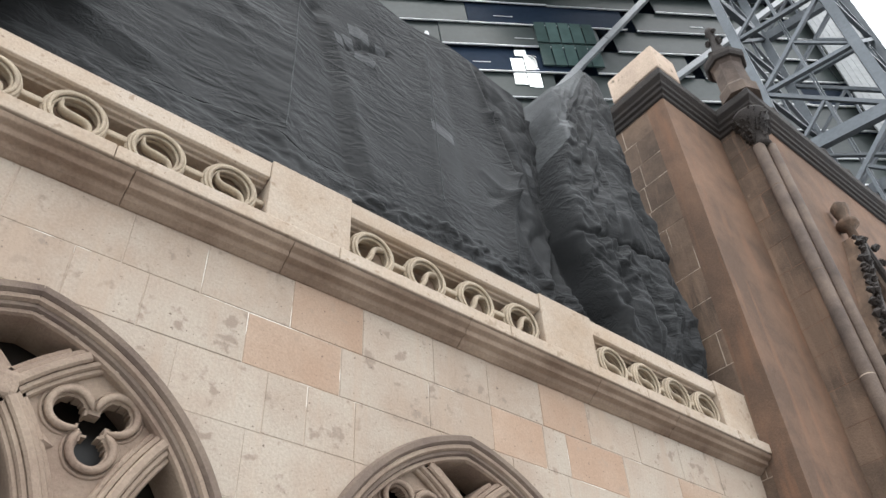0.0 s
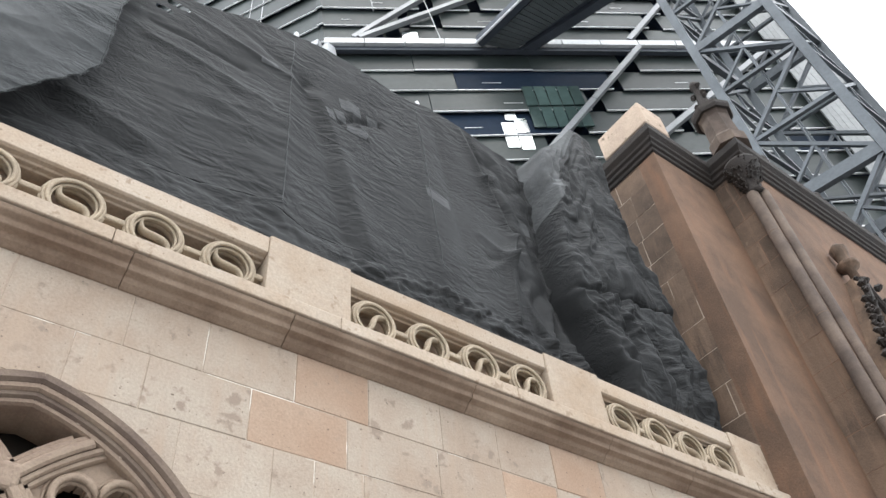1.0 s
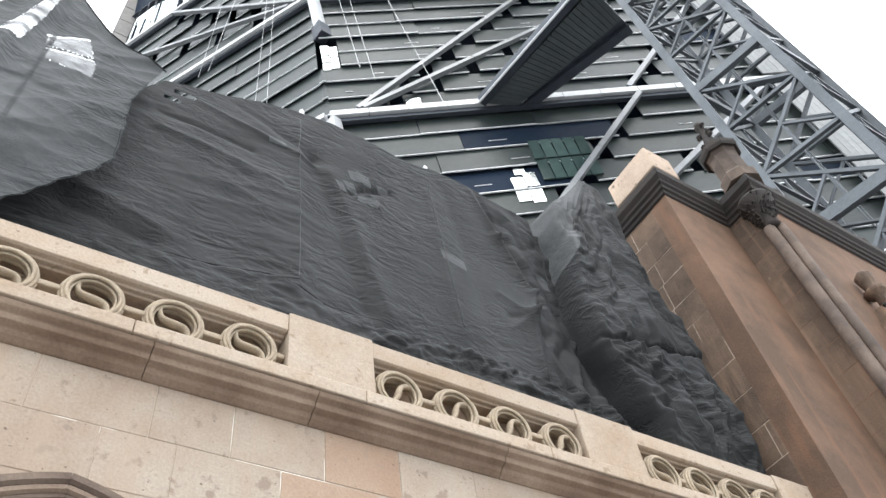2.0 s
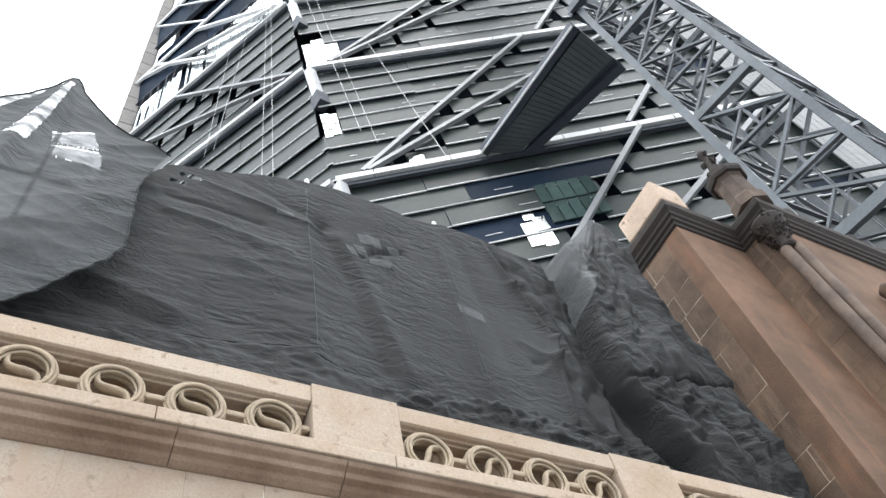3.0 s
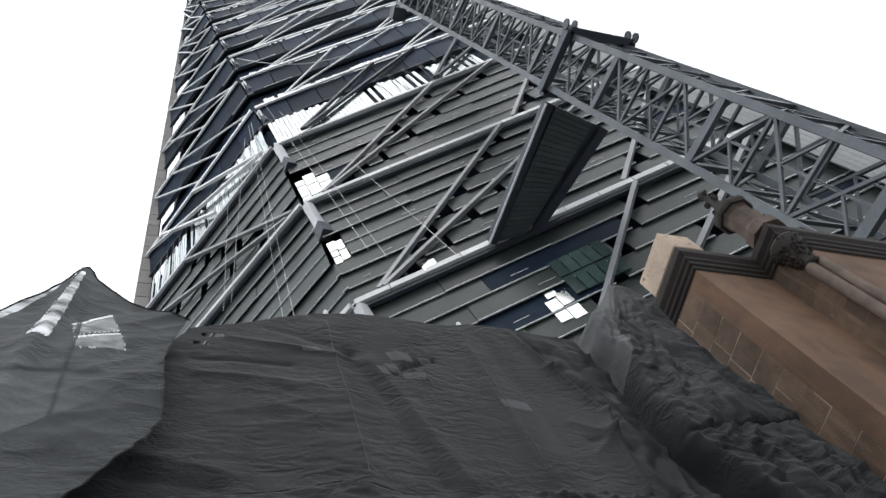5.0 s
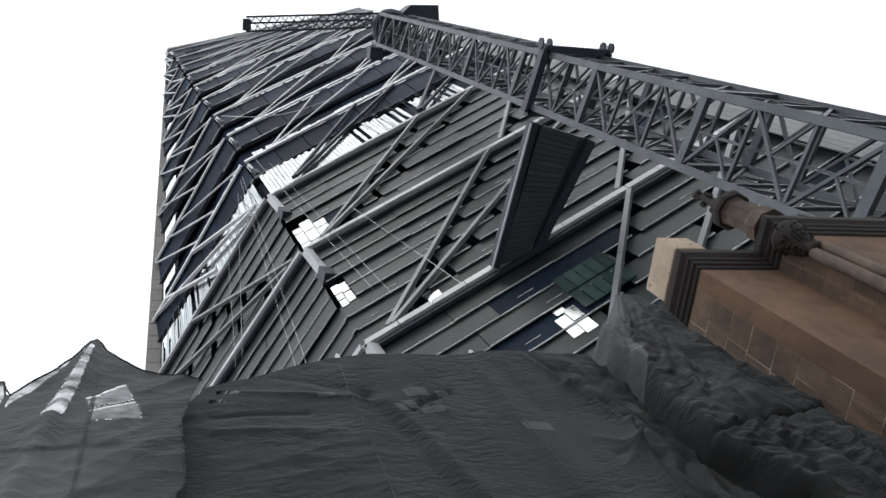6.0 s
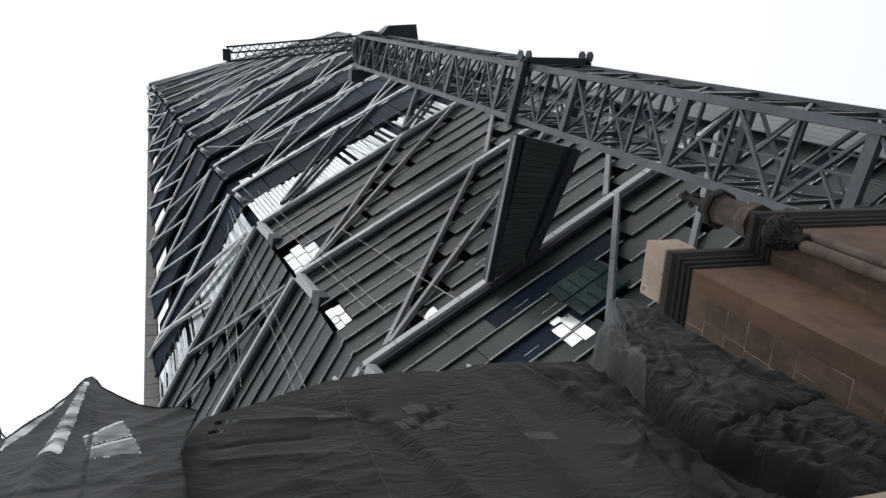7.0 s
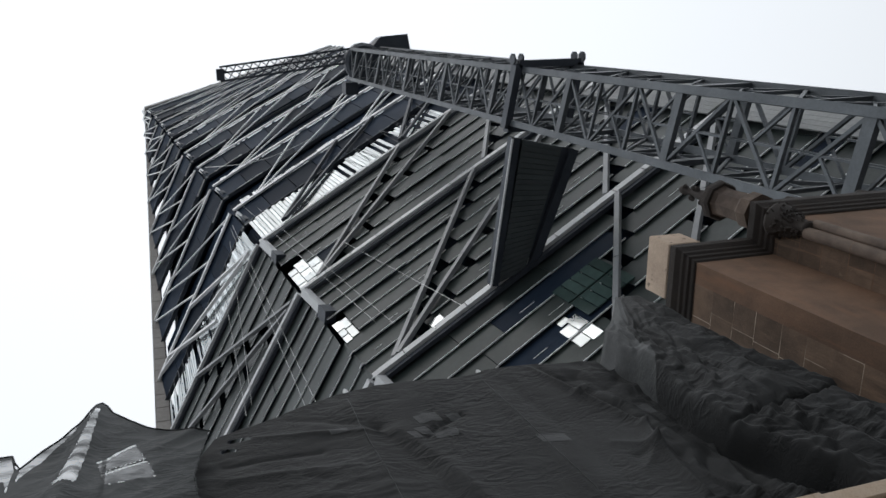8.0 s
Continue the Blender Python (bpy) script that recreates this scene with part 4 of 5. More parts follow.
colonnette(8.33, 2.80, 0.085)
colonnette(8.46, 2.69, 0.07)
for k in range(1, 7):
    Geo().lathe([(0.086, k * 1.5 - 0.006), (0.087, k * 1.5), (0.086, k * 1.5 + 0.006)], 8.33, 2.80, 12).out("joint_ring", MORTAR_OLD, church)
g = Geo().lathe([(0.09, CZ - 0.64), (0.13, CZ - 0.60), (0.10, CZ - 0.55), (0.13, CZ - 0.42), (0.20, CZ - 0.2), (0.27, CZ - 0.04), (0.25, CZ + 0.02)], 8.38, 2.76, 22)
cap = g.out("capital", BLACKENED, church, "carved blackened foliate capital", smooth=True)
rng = random.Random(5)
g = Geo()
for i in range(170):
    t, h = rng.uniform(0, 2 * math.pi), rng.uniform(0.02, 0.5)
    r = 0.27 - 0.30 * h
    c = Vector((8.38 + r * math.cos(t), 2.76 + r * math.sin(t), CZ - h))
    n = Vector((math.cos(t), math.sin(t), 0))
    s = Vector((-n.y, n.x, 0))
    a = rng.uniform(0.02, 0.034)
    g.add([c - s * a, c + s * a, c + Vector((0, 0, a * 1.3)), c - Vector((0, 0, a * 1.3)), c + n * a * 1.2], [(0, 3, 4), (3, 1, 4), (1, 2, 4), (2, 0, 4)])
g.out("carved_leaves", BLACKENED, cap)

# pinnacle on the corner of the cornice
g = Geo().lathe([(0.30, CZ + 0.42), (0.30, CZ + 0.62), (0.25, CZ + 0.70), (0.23, CZ + 1.2), (0.25, CZ + 1.26), (0.30, CZ + 1.34), (0.31, CZ + 1.42), (0.2, CZ + 1.5)], 8.42, 2.76, 8)
pin = g.out("pinnacle", PIN, church, "weathered stone pinnacle with crocketed tip")
g = Geo().lathe([(0.31, CZ + 1.28), (0.335, CZ + 1.34), (0.335, CZ + 1.42), (0.26, CZ + 1.50)], 8.42, 2.76, 8)
g.out("collar", BLACKENED, pin)
g = Geo().lathe([(0.14, CZ + 1.48), (0.11, CZ + 1.7), (0.075, CZ + 1.95), (0.05, CZ + 2.2), (0.09, CZ + 2.26), (0.07, CZ + 2.36), (0.01, CZ + 2.42)], 8.42, 2.76, 10)
tip = g.out("tip", BLACKENED, pin, smooth=True)
g = Geo()
for i in range(22):
    t, h = i * 2.1, rng.uniform(0.05, 0.85)
    r = 0.15 - 0.09 * h
    c = Vector((8.42 + r * math.cos(t), 2.76 + r * math.sin(t), CZ + 1.5 + h))
    Geo().lathe([(0.01, c.z - 0.05), (0.05, c.z), (0.01, c.z + 0.06)], c.x, c.y, 6).out("crocket", BLACKENED, tip)

# lumpy carving along the top of the far cornice
g = Geo()
for i in range(60):
    x = 9.0 + i * 0.16
    g.lathe([(0.02, CZ + 0.44), (rng.uniform(0.06, 0.11), CZ + 0.50), (rng.uniform(0.03, 0.08), CZ + rng.uniform(0.58, 0.72)), (0.01, CZ + 0.76)], x, CY2 - rng.uniform(-0.05, 0.08), 7)
g.out("cresting", BLACKENED, church, "weathered carved stone cresting")

# ogee window with crocketed hood on the front of the church
hood = tagged(new("church_window"), "dark ogee church window under a crocketed hood", "window", kind="structure")
ax, az = 9.62, 8.55
for side in (1, -1):
    pts = []
    for i in range(25):
        k = i / 24
        pts.append((ax + side * (0.95 * k ** 1.25 + 0.10 * math.sin(k * math.pi)), az - 2.3 * k ** 0.85 + 0.1 * math.sin(k * math.pi)))
    for half, y, mat in ((0.10, CY2 - 0.16, CHURCH), (0.05, CY2 - 0.24, BLACKENED)):
        ribbon(Geo(), pts, half, y, CY2 + 0.05, 0.03).out("hood_mould", mat, hood)
    g = Geo()
    for i in range(2, 24, 2):
        x, z = pts[i]
        for q in range(4):
            a, b, c = x + side * rng.uniform(0.04, 0.16), z + rng.uniform(0.02, 0.15), rng.uniform(0.03, 0.07)
            g.lathe([(0.01, b - c), (c, b), (0.01, b + c)], a, CY2 - 0.18 - rng.uniform(0, 0.1), 6)
    g.out("crocket", BLACKENED, hood)
g = Geo().lathe([(0.07, az - 0.1), (0.06, az + 0.2), (0.15, az + 0.26), (0.16, az + 0.32), (0.08, az + 0.36), (0.11, az + 0.5), (0.13, az + 0.62), (0.05, az + 0.72)], ax, CY2 - 0.14, 10)
g.out("finial", CHURCH, hood, "carved leafy finial", smooth=True)
# a solid plate; the shade inside the opening is its dark colour
grid_plate(8.5, 10.7, 5.2, 8.5, CY2 - 0.01, CY2 + 0.02, lambda x, z: abs(x - ax) < 0.95 * max(0, min(1, (az - 0.25 - z) / 2.3)) ** 1.15, 0.06).out("opening", INSIDE, hood)
for dx in (-0.45, 0, 0.45):
    Geo().beam((ax + dx, CY2 - 0.05, 5.0), (ax + dx, CY2 - 0.05, 7.6 - abs(dx) * 1.4), 0.07, 0.09).out("mullion", CHURCH, hood)
for dx in (-0.22, 0.22):
    pts = [(ax + dx + 0.2 * math.cos(t), CY2 - 0.05, 7.0 + 0.2 * math.sin(t)) for t in [2 * math.pi * i / 16 for i in range(16)]]
    Geo().tube(pts, 0.035, 6, close=True, axis=(0, 1, 0)).out("tracery_ring", CHURCH, hood, smooth=True)

# ---- shade netting ----
CREASES = ((4.0, 9.62, 4.26, 8.80, 0.05, -0.06), (4.26, 8.80, 4.52, 7.85, 0.05, -0.08), (4.52, 7.85, 4.42, 7.52, 0.06, -0.10), (4.42, 7.52, 4.36, 6.6, 0.05, -0.07),
           (4.14, 9.55, 4.36, 8.80, 0.05, 0.06), (4.36, 8.80, 4.60, 7.85, 0.06, 0.08), (4.42, 7.5, 4.70, 6.4, 0.05, -0.07), (4.50, 7.3, 4.62, 6.5, 0.05, 0.07),
           (5.0, 7.35, 4.74, 6.35, 0.05, -0.06), (5.02, 7.3, 4.88, 6.3, 0.05, 0.09), (5.02, 7.3, 5.06, 6.2, 0.05, -0.08), (5.06, 7.2, 5.22, 6.3, 0.06, 0.10),
           (4.42, 7.52, 4.15, 7.42, 0.06, 0.03), (4.42, 7.55, 4.05, 7.72, 0.06, -0.02), (4.42, 7.5, 4.1, 7.2, 0.05, -0.02),
           (1.70, 9.5, 1.72, 6.6, 0.10, -0.035), (1.88, 8.9, 2.40, 6.7, 0.12, 0.05), (2.05, 8.7, 2.62, 6.7, 0.14, -0.05), (1.0, 9.3, 1.9, 8.9, 0.07, 0.03), (0.6, 9.0, 1.9, 8.75, 0.05, -0.03),
           (3.30, 9.6, 3.42, 6.8, 0.10, -0.03), (3.62, 9.4, 3.90, 6.8, 0.14, 0.04), (2.46, 8.62, 2.80, 8.80, 0.05, 0.05), (2.46, 8.62, 2.30, 8.44, 0.05, 0.04), (2.46, 8.62, 2.62, 8.40, 0.05, -0.03), (2.46, 8.64, 2.40, 8.9, 0.04, -0.02),
           (0.25, 8.55, 1.2, 8.5, 0.05, 0.03), (0.3, 8.25, 1.5, 8.1, 0.05, -0.03), (-0.1, 6.95, 0.5, 6.8, 0.10, -0.035), (-0.2, 6.72, 0.5, 6.6, 0.09, 0.03))


def crease(x, z):
    d = 0.0
    for x0, z0, x1, z1, w, a in CREASES:
        ux, uz = x1 - x0, z1 - z0
        t = ((x - x0) * ux + (z - z0) * uz) / (ux * ux + uz * uz)
        t = min(max(t, 0), 1)
        q = math.hypot(x - x0 - ux * t, z - z0 - uz * t)
        d += a * math.exp(-(q / w) ** 1.3)
    return d


def ridge(*p):
    return 1 - 2 * abs(noise.noise(p))


def ramp01(v):
    v = min(max(v, 0.0), 1.0)
    return v * v * (3 - 2 * v)


def crumple(a, b, seed, sharp=4):
    """Relief of crushed cloth: flat facets that meet in straight sharp creases of several directions."""
    wx, wy = 0.35 * noise.noise((a * 0.7, b * 0.7, seed)), 0.35 * noise.noise((a * 0.7, b * 0.7, seed + 9))
    v, amp, f = 0.0, 0.5, 0.55
    for i in range(sharp):
        t = 1.15 * i + seed
        p = (a + wx) * math.cos(t) + (b + wy) * math.sin(t)
        k = p * f + seed * 1.7 + 0.45 * noise.noise((a * f * 0.8, b * f * 0.8, seed + i * 3.3))
        tri = 2 * abs(2 * (k - math.floor(k)) - 1) - 1
        v += amp * tri * (0.25 + 1.1 * ramp01(0.5 + 1.8 * noise.noise((a * 0.9, b * 0.9, seed + 5.1 * i))))
        amp, f = amp * 0.72, f * 1.45
    return v


def net_top(x):
    px = [-3.0, -1.5, -0.5, -0.1, 0.22, 0.79, 1.56, 2.12, 2.6, 3.1, 3.5, 4.1, 4.9, 5.3, 5.93, 6.2, 6.48, 6.55, 6.67, 6.78, 6.9, 6.97]
    pz = [6.0, 6.9, 7.7, 8.5, 9.15, 9.39, 9.70, 9.79, 9.76, 9.72, 9.75, 9.70, 9.60, 10.05, 10.88, 10.86, 10.78, 9.7, 9.05, 8.25, 7.4, 6.2]
    return float(np.interp(x, px, pz)) + 0.025 * noise.noise((x * 2, 0, 0)) + 0.012 * noise.noise((x * 7, 0, 0))


def hem_z(x):
    return float(np.interp(x, [-1, 0.3, 0.94, 1.5, 2.0, 2.42, 2.46, 2.97, 3.59, 4.2, 4.9, 5.4], [6.35, 6.5, 6.60, 6.68, 6.56, 6.60, 6.50, 6.56, 6.62, 6.56, 6.45, 6.4]))


def bundle_edge(z):
    """Where the gathered bundle by the church starts."""
    return float(np.interp(z, [5.4, 6.2, 6.8, 7.2, 7.7, 8.5, 8.9, 9.6, 10.9], [5.45, 5.35, 5.14, 5.0, 4.97, 5.03, 5.03, 5.0, 5.35]))


def main_depth(x, z):
    """Depth of the cloth: broad sag, crinkles across, hanging creases, a crushed hem and a loose panel by the bundle."""
    calm = min(1.0, 0.2 + 0.8 * max(0.0, net_top(x) - z) / 0.6)
    y = 4.13 + 0.05 * noise.noise((x * 0.9, z * 0.7, 3.1)) + 0.025 * noise.noise((x * 1.7, z * 0.5, 7.7))
    w = x + 0.25 * noise.noise((x, z, 2.0))
    busy = (0.25 + 0.75 * (1 - ramp01((x - 1.4) / 1.0))) * (0.4 + 0.9 * ramp01(0.5 + 1.6 * noise.noise((x * 0.8, z * 1.1, 6.0))))
    y -= calm * busy * (0.014 * ridge(w * 1.3 + 0.4 * z, z * 5.0, 1.3) + 0.007 * ridge(w * 2.9 - 0.5 * z, z * 11, 5.0) + 0.003 * ridge(w * 5.5 + z, z * 23, 2.2))
    y += calm * crease(x, z)
    low = ramp01((hem_z(x) - z) / 0.05) * (1 - ramp01((x - 5.75) / 0.3))
    heavy = 0.35 + 0.65 * ramp01((x - 2.2) / 0.4)
    y -= low * (0.035 + heavy * (0.045 * crumple(x * 4.2, z * 6.0, 1.3, 5) + 0.03))
    # the loose panel between the long fold and the bundle
    fold = float(np.interp(z, [6.6, 7.5, 7.85, 8.8, 9.6], [4.40, 4.46, 4.56, 4.30, 4.06]))
    loose = ramp01((x - fold) / 0.12) * (1 - low)
    y -= calm * loose * 0.045 * crumple(x * 3.6, z * 2.4, 4.2, 4)
    y += 0.04 * ramp01((x - bundle_edge(z) + 0.30) / 0.3) * (1 - low)
    return max(y, 3.94) if z < 5.85 else y


HOLES = ((0.45, 9.03, 0.10, 0.028), (0.33, 8.84, 0.07, 0.025))
# paler worn squares of the cloth: centre, half width, half height, slant
PATCHES = ((2.42, 8.82, 0.13, 0.09, 0.2), (2.30, 8.58, 0.07, 0.07, 0.5), (2.50, 8.42, 0.12, 0.07, -0.2), (2.18, 8.50, 0.05, 0.08, 0.3), (2.72, 8.80, 0.08, 0.05, 0.4), (3.52, 8.0, 0.17, 0.08, 0.1), (4.80, 8.25, 0.08, 0.09, 0.2), (1.45, 8.85, 0.10, 0.05, 0.2))


def in_hole(x, z, grow=1.0):
    return any(abs((x - a) + 0.3 * (z - b)) < w * grow and abs(z - b) < h * grow for a, b, w, h in HOLES)


def net_sheet(name, mat, x0, x1, nx, nz, bottom, top, depth, keep=None, parent=None, label=""):
    vs, fs, on = [], [], []
    for i in range(nx + 1):
        x = x0 + (x1 - x0) * i / nx
        b, t = bottom(x), top(x)
        for j in range(nz + 1):
            z = b + (t - b) * j / nz
            vs.append((x, depth(x, z), z))
            on.append(keep is None or keep(x, z))
    for i in range(nx):
        for j in range(nz):
            a = i * (nz + 1) + j
            q = (a, a + nz + 1, a + nz + 2, a + 1)
            if all(on[k] for k in q):
                fs.append(q)
    return obj(name, vs, fs, mat, parent, label, smooth=True)


net = net_sheet("shade_net", NET, -3.0, 6.3, 560, 230, lambda x: 5.45, lambda x: net_top(x) if x < 4.95 else 9.3, main_depth, lambda x, z: not in_hole(x, z))
tagged(net, "black woven shade netting draped in crumpled folds above the parapet", "netting")


def bundle(name, mat, pale, nu, ns, label):
    """The gathered bundle by the church: it swells over the sheet and is crumpled where it lands."""
    vs, fs, on = [], [], []
    for i in range(nu + 1):
        u = i / nu
        zt = float(np.interp(u, [0, 0.2, 0.55, 0.8, 1], [9.60, 10.05, 10.88, 10.86, 10.72]))
        for j in range(ns + 1):
            s = j / ns
            z = 5.5 + (zt - 5.5) * s
            right = float(np.interp(z, [5.4, 6.2, 7.4, 8.25, 9.05, 9.7, 10.4], [6.95, 6.97, 6.92, 6.80, 6.68, 6.56, 6.50]))
            e = bundle_edge(z)
            calm = min(1.0, 0.15 + (zt - z) / 0.7)
            warp = noise.noise((u * 2.2, s * 3.0, 4.4))
            zb = 7.22 + 0.12 * noise.noise((u * 4, 0.3, 1.1)) + 0.25 * u
            hang = ramp01((zb - z) / 0.08)
            x = e + (right - e) * u - 0.08 * math.exp(-((u - 0.08) / 0.06) ** 2) * calm
            x += 0.05 * hang * noise.noise((u * 6, s * 9, 2.5))
            a, b = u * 1.9 + 0.25 * warp, s * 5.4
            # long folds run down and across the roll; below it the cloth is crushed
            f = 0.08 * ridge(a * 1.4 + 0.35 * b, b * 0.25, 9.2) + 0.05 * ridge(a * 1.6 - 1.1 * b, a * 0.9 + b * 0.3, 2.2) + 0.06 * crumple(a * 3.6, b * 2.2, 2.7, 5)
            f2 = 0.12 * ridge(a * 2.2, b * 0.9, 4.7) + 0.07 * crumple(a * 4.4, b * 2.8, 5.9, 5)
            y = 3.84 + 0.36 * (1 - ramp01(u / 0.10)) + 0.34 * ramp01((u - 0.86) / 0.14)
            rim = (1 - ramp01((u - 0.8) / 0.2) * 0.75) * (0.1 + 0.9 * ramp01(u / 0.12)) * (0.15 + 0.85 * ramp01((z - 5.7) / 0.5))
            y -= calm * ((1 - hang) * (f + 0.05 * math.exp(-((z - zb - 0.35) / 0.35) ** 2)) + hang * (0.06 + f2)) * rim
            y += 0.07 * math.exp(-((z - zb) / 0.04) ** 2) * rim
            if z < 5.85:
                y = max(y, 3.93)
            vs.append((x, y, z))
            top_part = s > 0.80 + 0.30 * u + 0.02 * noise.noise((u * 12, 0, 0)) - 0.12 * ramp01((0.25 - u) / 0.2)
            on.append(top_part == pale)
    for i in range(nu):
        for j in range(ns):
            a = i * (ns + 1) + j
            q = (a, a + ns + 1, a + ns + 2, a + 1)
            if sum(on[k] for k in q) >= (2 if pale else 3):
                fs.append(q)
    return obj(name, vs, fs, mat, net, label, smooth=True)


bundle("bulging_fold", NET, False, 190, 330, "crumpled black bulge of gathered netting")
bundle("thin_fold", NET_FOLD, True, 190, 330, "thin grey see-through fold of netting")


def worn_patch(a, b, w, h, slant):
    """A paler square that follows the cloth just in front of it."""
    vs, fs = [], []
    for i in range(7):
        for j in range(7):
            dx, dz = (i / 3 - 1) * w, (j / 3 - 1) * h
            x, z = a + dx - slant * dz, b + dz + 0.25 * slant * dx
            vs.append((x, main_depth(x, z) - 0.004, z))
    for i in range(6):
        for j in range(6):
            k = i * 7 + j
            fs.append((k, k + 7, k + 8, k + 1))
    obj("worn_patch", vs, fs, NET_PATCH, net, "paler worn square of netting", smooth=True)


for p in PATCHES:
    worn_patch(*p)


# the second, thinner sheet over the corner, torn along one edge
def torn(z):
    return float(np.interp(z, [5.4, 5.9, 6.04, 6.2, 6.75, 7.09, 7.6, 8.09, 8.6, 9.25, 9.6], [-0.75, -0.62, -0.5, -0.39, -0.08, 0.05, 0.03, 0.01, 0.10, 0.22, 0.22])) + 0.02 * noise.noise((0, z * 9, 0)) + 0.012 * noise.noise((0, z * 31, 4))


def thin_top(x):
    return float(np.interp(x, [-3.0, -1.9, -1.75, -1.6, -1.54, -1.5, -1.38, -1.17, -0.95, -0.87, -0.83, -0.76, -0.66, -0.51, -0.2, 0.05, 0.22, 0.3], [8.4, 9.0, 9.12, 9.10, 8.82, 8.82, 9.05, 9.39, 9.76, 9.88, 9.87, 9.70, 9.60, 9.42, 9.22, 9.04, 8.98, 8.95])) + 0.012 * noise.noise((x * 9, 0, 2))


def thin_depth(x, z):
    y = 3.80 + 0.06 * (z - 6.0) + 0.04 * noise.noise((x * 1.2, z * 1.0, 8.8)) - 0.012 * ridge(x * 2 + z, z * 4.5, 3.3)
    y -= 0.10 * math.exp(-((x + 0.88 + 0.10 * (10.1 - z)) / 0.12) ** 2)
    return y - 0.035 * ridge((x * 0.55 - z * 0.85) * 1.5, (x + z) * 0.35, 5.5) - 0.015 * ridge((x * 0.55 - z * 0.85) * 4.2, (x + z) * 0.8, 1.5)


WINDOW = ((-0.83, 8.61), (-0.53, 8.94), (-0.34, 8.20), (-0.75, 8.16))


def in_window(x, z):
    """The see-through square in the thin sheet, crossed by two bars of doubled cloth."""
    for (ax, az), (bx, bz) in zip(WINDOW, WINDOW[1:] + WINDOW[:1]):
        if (bx - ax) * (z - az) - (bz - az) * (x - ax) > 0:
            return False
    k = (z - 8.17) - 0.35 * (x + 0.55)
    return not (0.26 < k < 0.33)


def sheer(x, z):
    k = (9.70 - z) / 1.48
    if 0 < k < 1 and abs(x + 0.90 + 0.165 * k) < 0.018 + 0.07 * k:
        return True
    d = thin_top(x) - z
    if -1.5 < x < -0.97 and 0.03 < d < 0.06 + 0.34 * (-0.95 - x):
        return True
    if x < -1.56 and 0.10 < d < 0.5 + 0.3 * (-1.56 - x):
        return True
    return in_window(x, z)


thin = net_sheet("thin_shade_net", NET_THIN, -2.4, 0.3, 280, 260, lambda x: 5.5, thin_top, thin_depth, lambda x, z: x < torn(z) and not sheer(x, z))
tagged(thin, "thin grey see-through netting sheet with a torn edge", "netting")
def near(test, x, z):
    return test(x, z) or test(x + 0.015, z) or test(x - 0.015, z) or test(x, z + 0.02) or test(x, z - 0.02)


net_sheet("sheer_strip", NET_SHEER, -2.4, 0.3, 280, 260, lambda x: 5.5, thin_top, lambda x, z: thin_depth(x, z) + 0.004, lambda x, z: near(sheer, x, z) and not near(in_window, x, z), thin, "sheer strip that lets the sky through")
net_sheet("sheer_window", NET_WINDOW, -2.4, 0.3, 280, 260, lambda x: 5.5, thin_top, lambda x, z: thin_depth(x, z) + 0.004, lambda x, z: near(in_window, x, z), thin, "see-through square of the thin sheet")

# seams and ties of the netting
for x0, z0, x1, z1 in ((1.70, 9.55, 1.72, 6.75), (3.34, 9.6, 3.45, 6.9)):
    pts = [(x0 + (x1 - x0) * k / 40, z0 + (z1 - z0) * k / 40) for k in range(41)]
    Geo().tube([(x, main_depth(x, z) - 0.003, z) for x, z in pts], 0.005, 5).out("seam", NET_PATCH, net, "pale sewn seam of the netting")
pts = [(0.2 + 2.25 * k / 60, hem_z(0.2 + 2.25 * k / 60)) for k in range(61)]
Geo().tube([(x, main_depth(x, z) - 0.006, z) for x, z in pts], 0.009, 5).out("hem", NET, net, "rolled hem of the netting")
pts = [(torn(z) - 0.02, z) for z in [5.9 + 2.7 * k / 60 for k in range(61)]]
Geo().tube([(x, thin_depth(x, z) - 0.004, z) for x, z in pts], [0.004 + 0.006 * abs(noise.noise((0, k * 0.7, 0))) for k in range(61)], 5).out("torn_edge", NET_THIN, thin, "frayed torn edge")
pts = [(x, thin_top(x)) for x in [-3.0 + 3.2 * k / 60 for k in range(61)]]
Geo().tube([(x, thin_depth(x, z), z) for x, z in pts], 0.010, 5).out("hem", NET, thin, "dark rolled top hem")

# scaffold behind the netting
scaffold = empty("scaffold", "grey tube scaffold standing behind the netting", "scaffold")
for x, y, z in ((-0.86, 4.3, 9.9), (1.84, 4.42, 10.05), (3.62, 4.42, 10.15), (6.0, 4.3, 10.3), (-2.4, 4.5, 8.6)):
    Geo().tube([(x, y, 5.1), (x, y, z)], 0.024, 8).out("standard", STEEL_LIGHT, scaffold)
for z in (6.9, 8.7):
    Geo().tube([(-3.0, 4.47, z), (6.2, 4.47, z)], 0.024, 8).out("ledger", STEEL_LIGHT, scaffold)
for x, z in ((1.84, 10.13), (3.62, 10.12)):
    g = Geo().lathe([(0.03, z - 0.02), (0.034, z), (0.034, z + 0.2), (0.02, z + 0.24)], x, 4.42, 10)
    g.lathe([(0.05, z - 0.05), (0.06, z - 0.02), (0.05, z + 0.02)], x, 4.42, 10)
    g.out("tube_end", WHITE_TIP, scaffold, "white capped tube end")

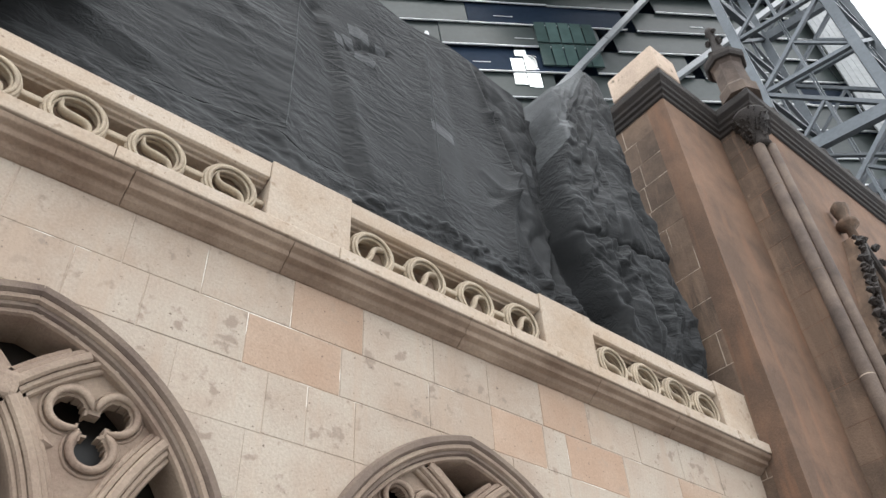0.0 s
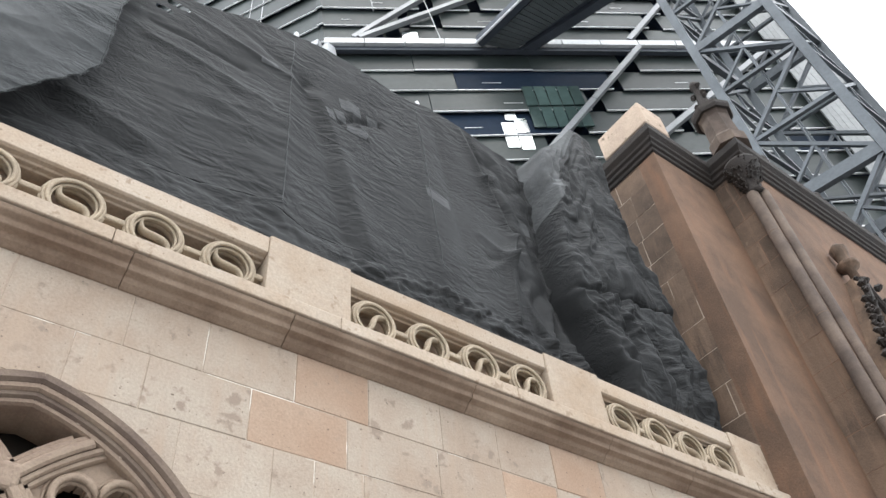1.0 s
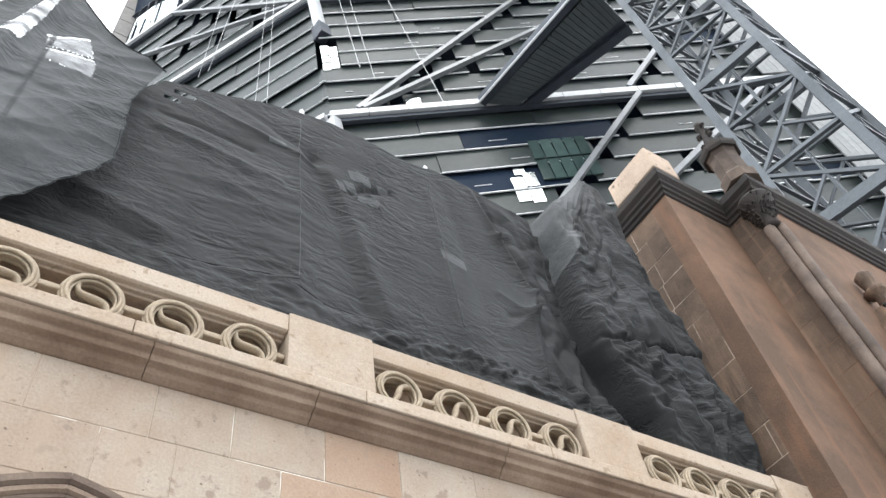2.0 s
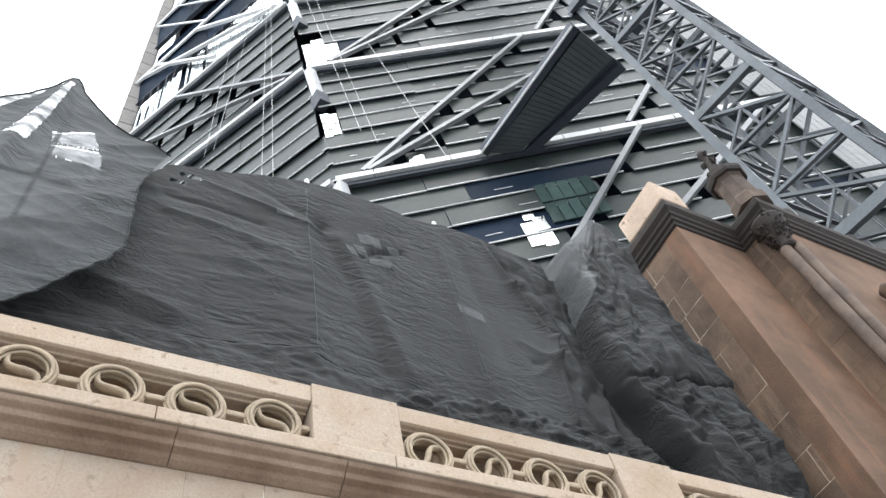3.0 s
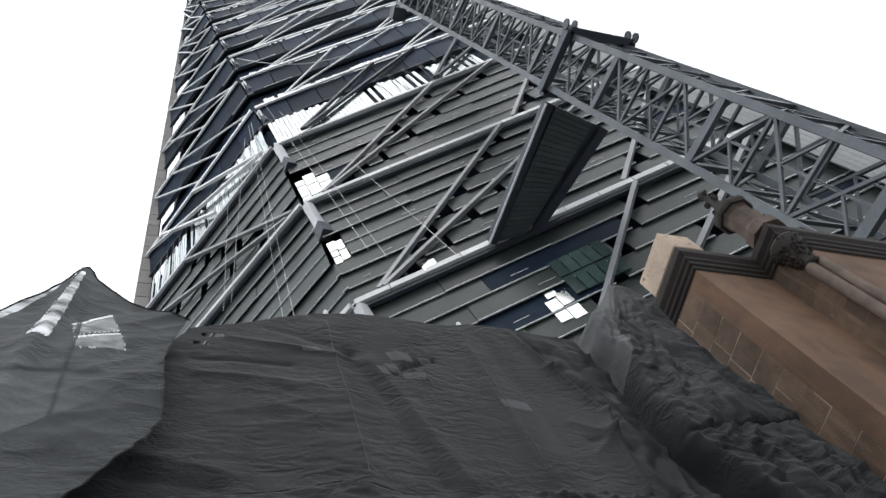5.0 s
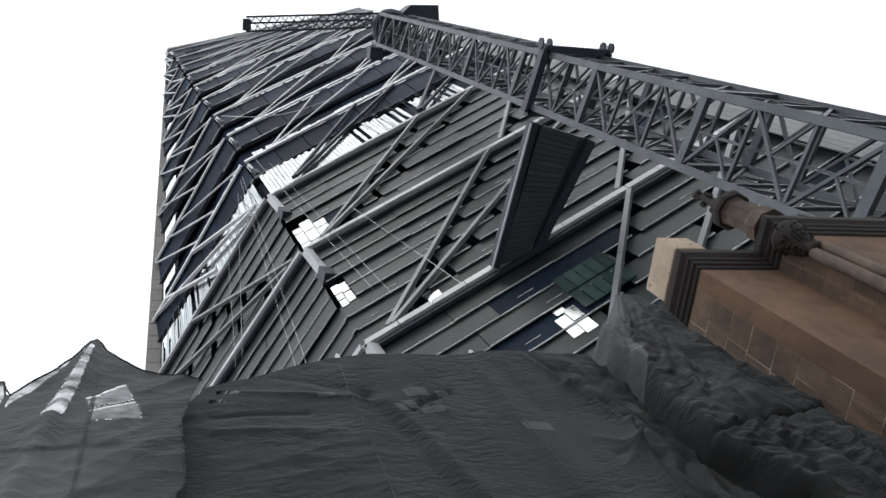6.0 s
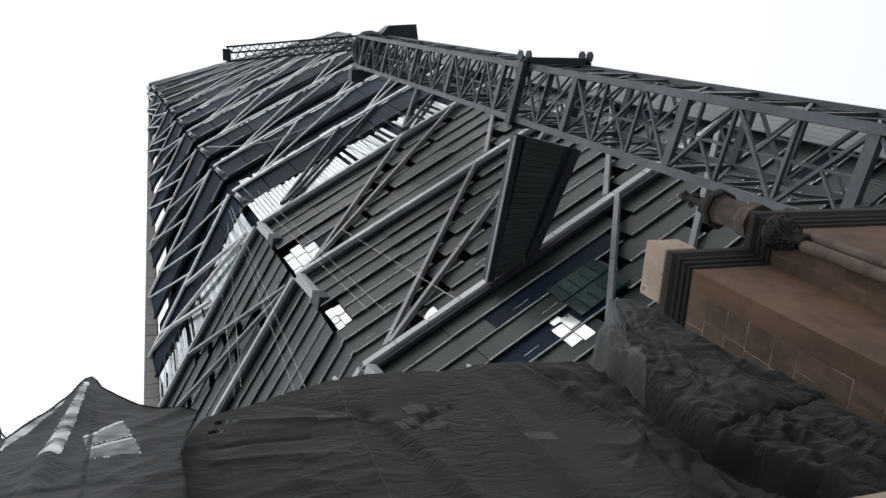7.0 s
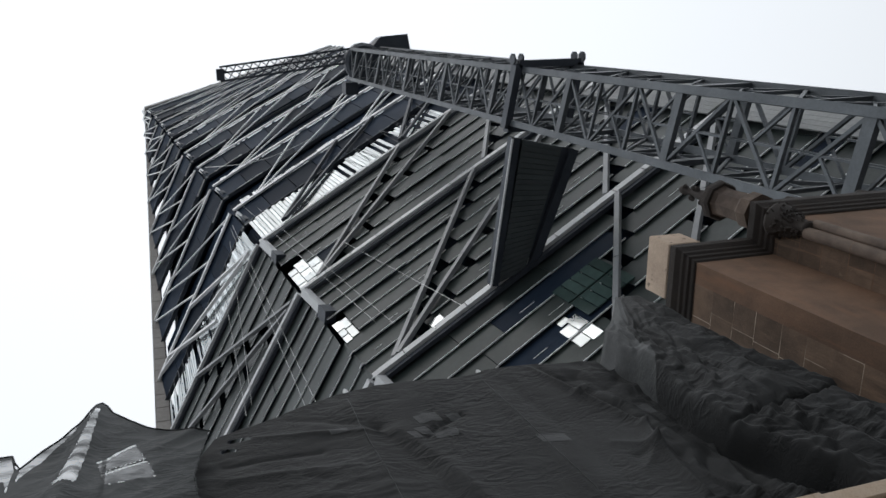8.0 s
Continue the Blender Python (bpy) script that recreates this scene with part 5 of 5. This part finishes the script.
# ---- dressed blocks, last ----
face_blocks(church, CHURCH, (CX0 + 0.01, CY1 + 0.006, 0), (0, 1, 0), (-1, 0, 0), 1.6, 4.4, CZ, 0.42, 0.5, 3)
Geo().box(CX0 + 0.004, CX1 + 0.02, CY1, CY1 + 0.3, 0, CZ + 0.1).out("smooth_face", RENDERED, church, "smooth reddish sandstone face")
face_blocks(church, CHURCH, (CX1 + 0.01, CY2 + 0.006, 0), (0, 1, 0), (-1, 0, 0), CY1 - CY2, 3.5, CZ, 0.42, 0.46, 5)

COURSES = [(CORN + 0.03, 4.462), (4.462, 4.10), (4.10, 3.70), (3.70, 3.30), (3.30, 2.90), (2.90, 2.50)] + [(2.5 - 0.417 * i, 2.5 - 0.417 * (i + 1)) for i in range(6)]
JOINTS = [[-0.55, 0.05, 0.70, 1.17, 1.77, 2.31, 2.91, 3.42, 3.97, 4.5, 5.1, 5.68, 6.25],
          [-0.2, 0.45, 0.86, 1.487, 2.15, 2.86, 3.43, 3.95, 4.2, 4.86, 5.58, 6.2],
          [-0.7, 0.0, 0.6, 1.10, 1.657, 1.93, 2.27, 2.95, 3.6, 4.15, 4.7, 5.3, 6.0], [], [], []]
PINK = {(1, 4), (1, 7), (0, 5), (1, 11), (1, 9), (0, 9)}
rng = random.Random(21)
for k, (zt, zb) in enumerate(COURSES):
    xs = (JOINTS[k] if k < 3 else []) or [-0.9 + 0.62 * i + rng.uniform(-0.08, 0.08) for i in range(13)]
    xs = [XL, -3.6, -2.9, -2.2, -1.5] + xs + [XR]
    for i, (a, b) in enumerate(zip(xs, xs[1:])):
        if b - a < 0.02:
            continue
        mat = WALL_PINK if (k, i - 4) in PINK else WALL
        j, p = 0.0022, rng.uniform(0.0, 0.003)
        pts = [(a + (b - a) * u / 8, zb + (zt - zb) * v / 4) for u in range(9) for v in range(5)]
        hit_arch = [in_arch(x, z, 0.04) for x, z in pts]
        if all(hit_arch):
            continue
        if any(hit_arch):
            g = grid_plate(a + j, b - j, zb + j, zt - j, YW + p, YW + 0.06, lambda x, z: not in_arch(x, z, 0.05), 0.02)
        else:
            g = Geo().bbox(a + j, b - j, YW + p, YW + 0.06, zb + j, zt - j, 0.004)
        g.out("stone_block", mat, wall)
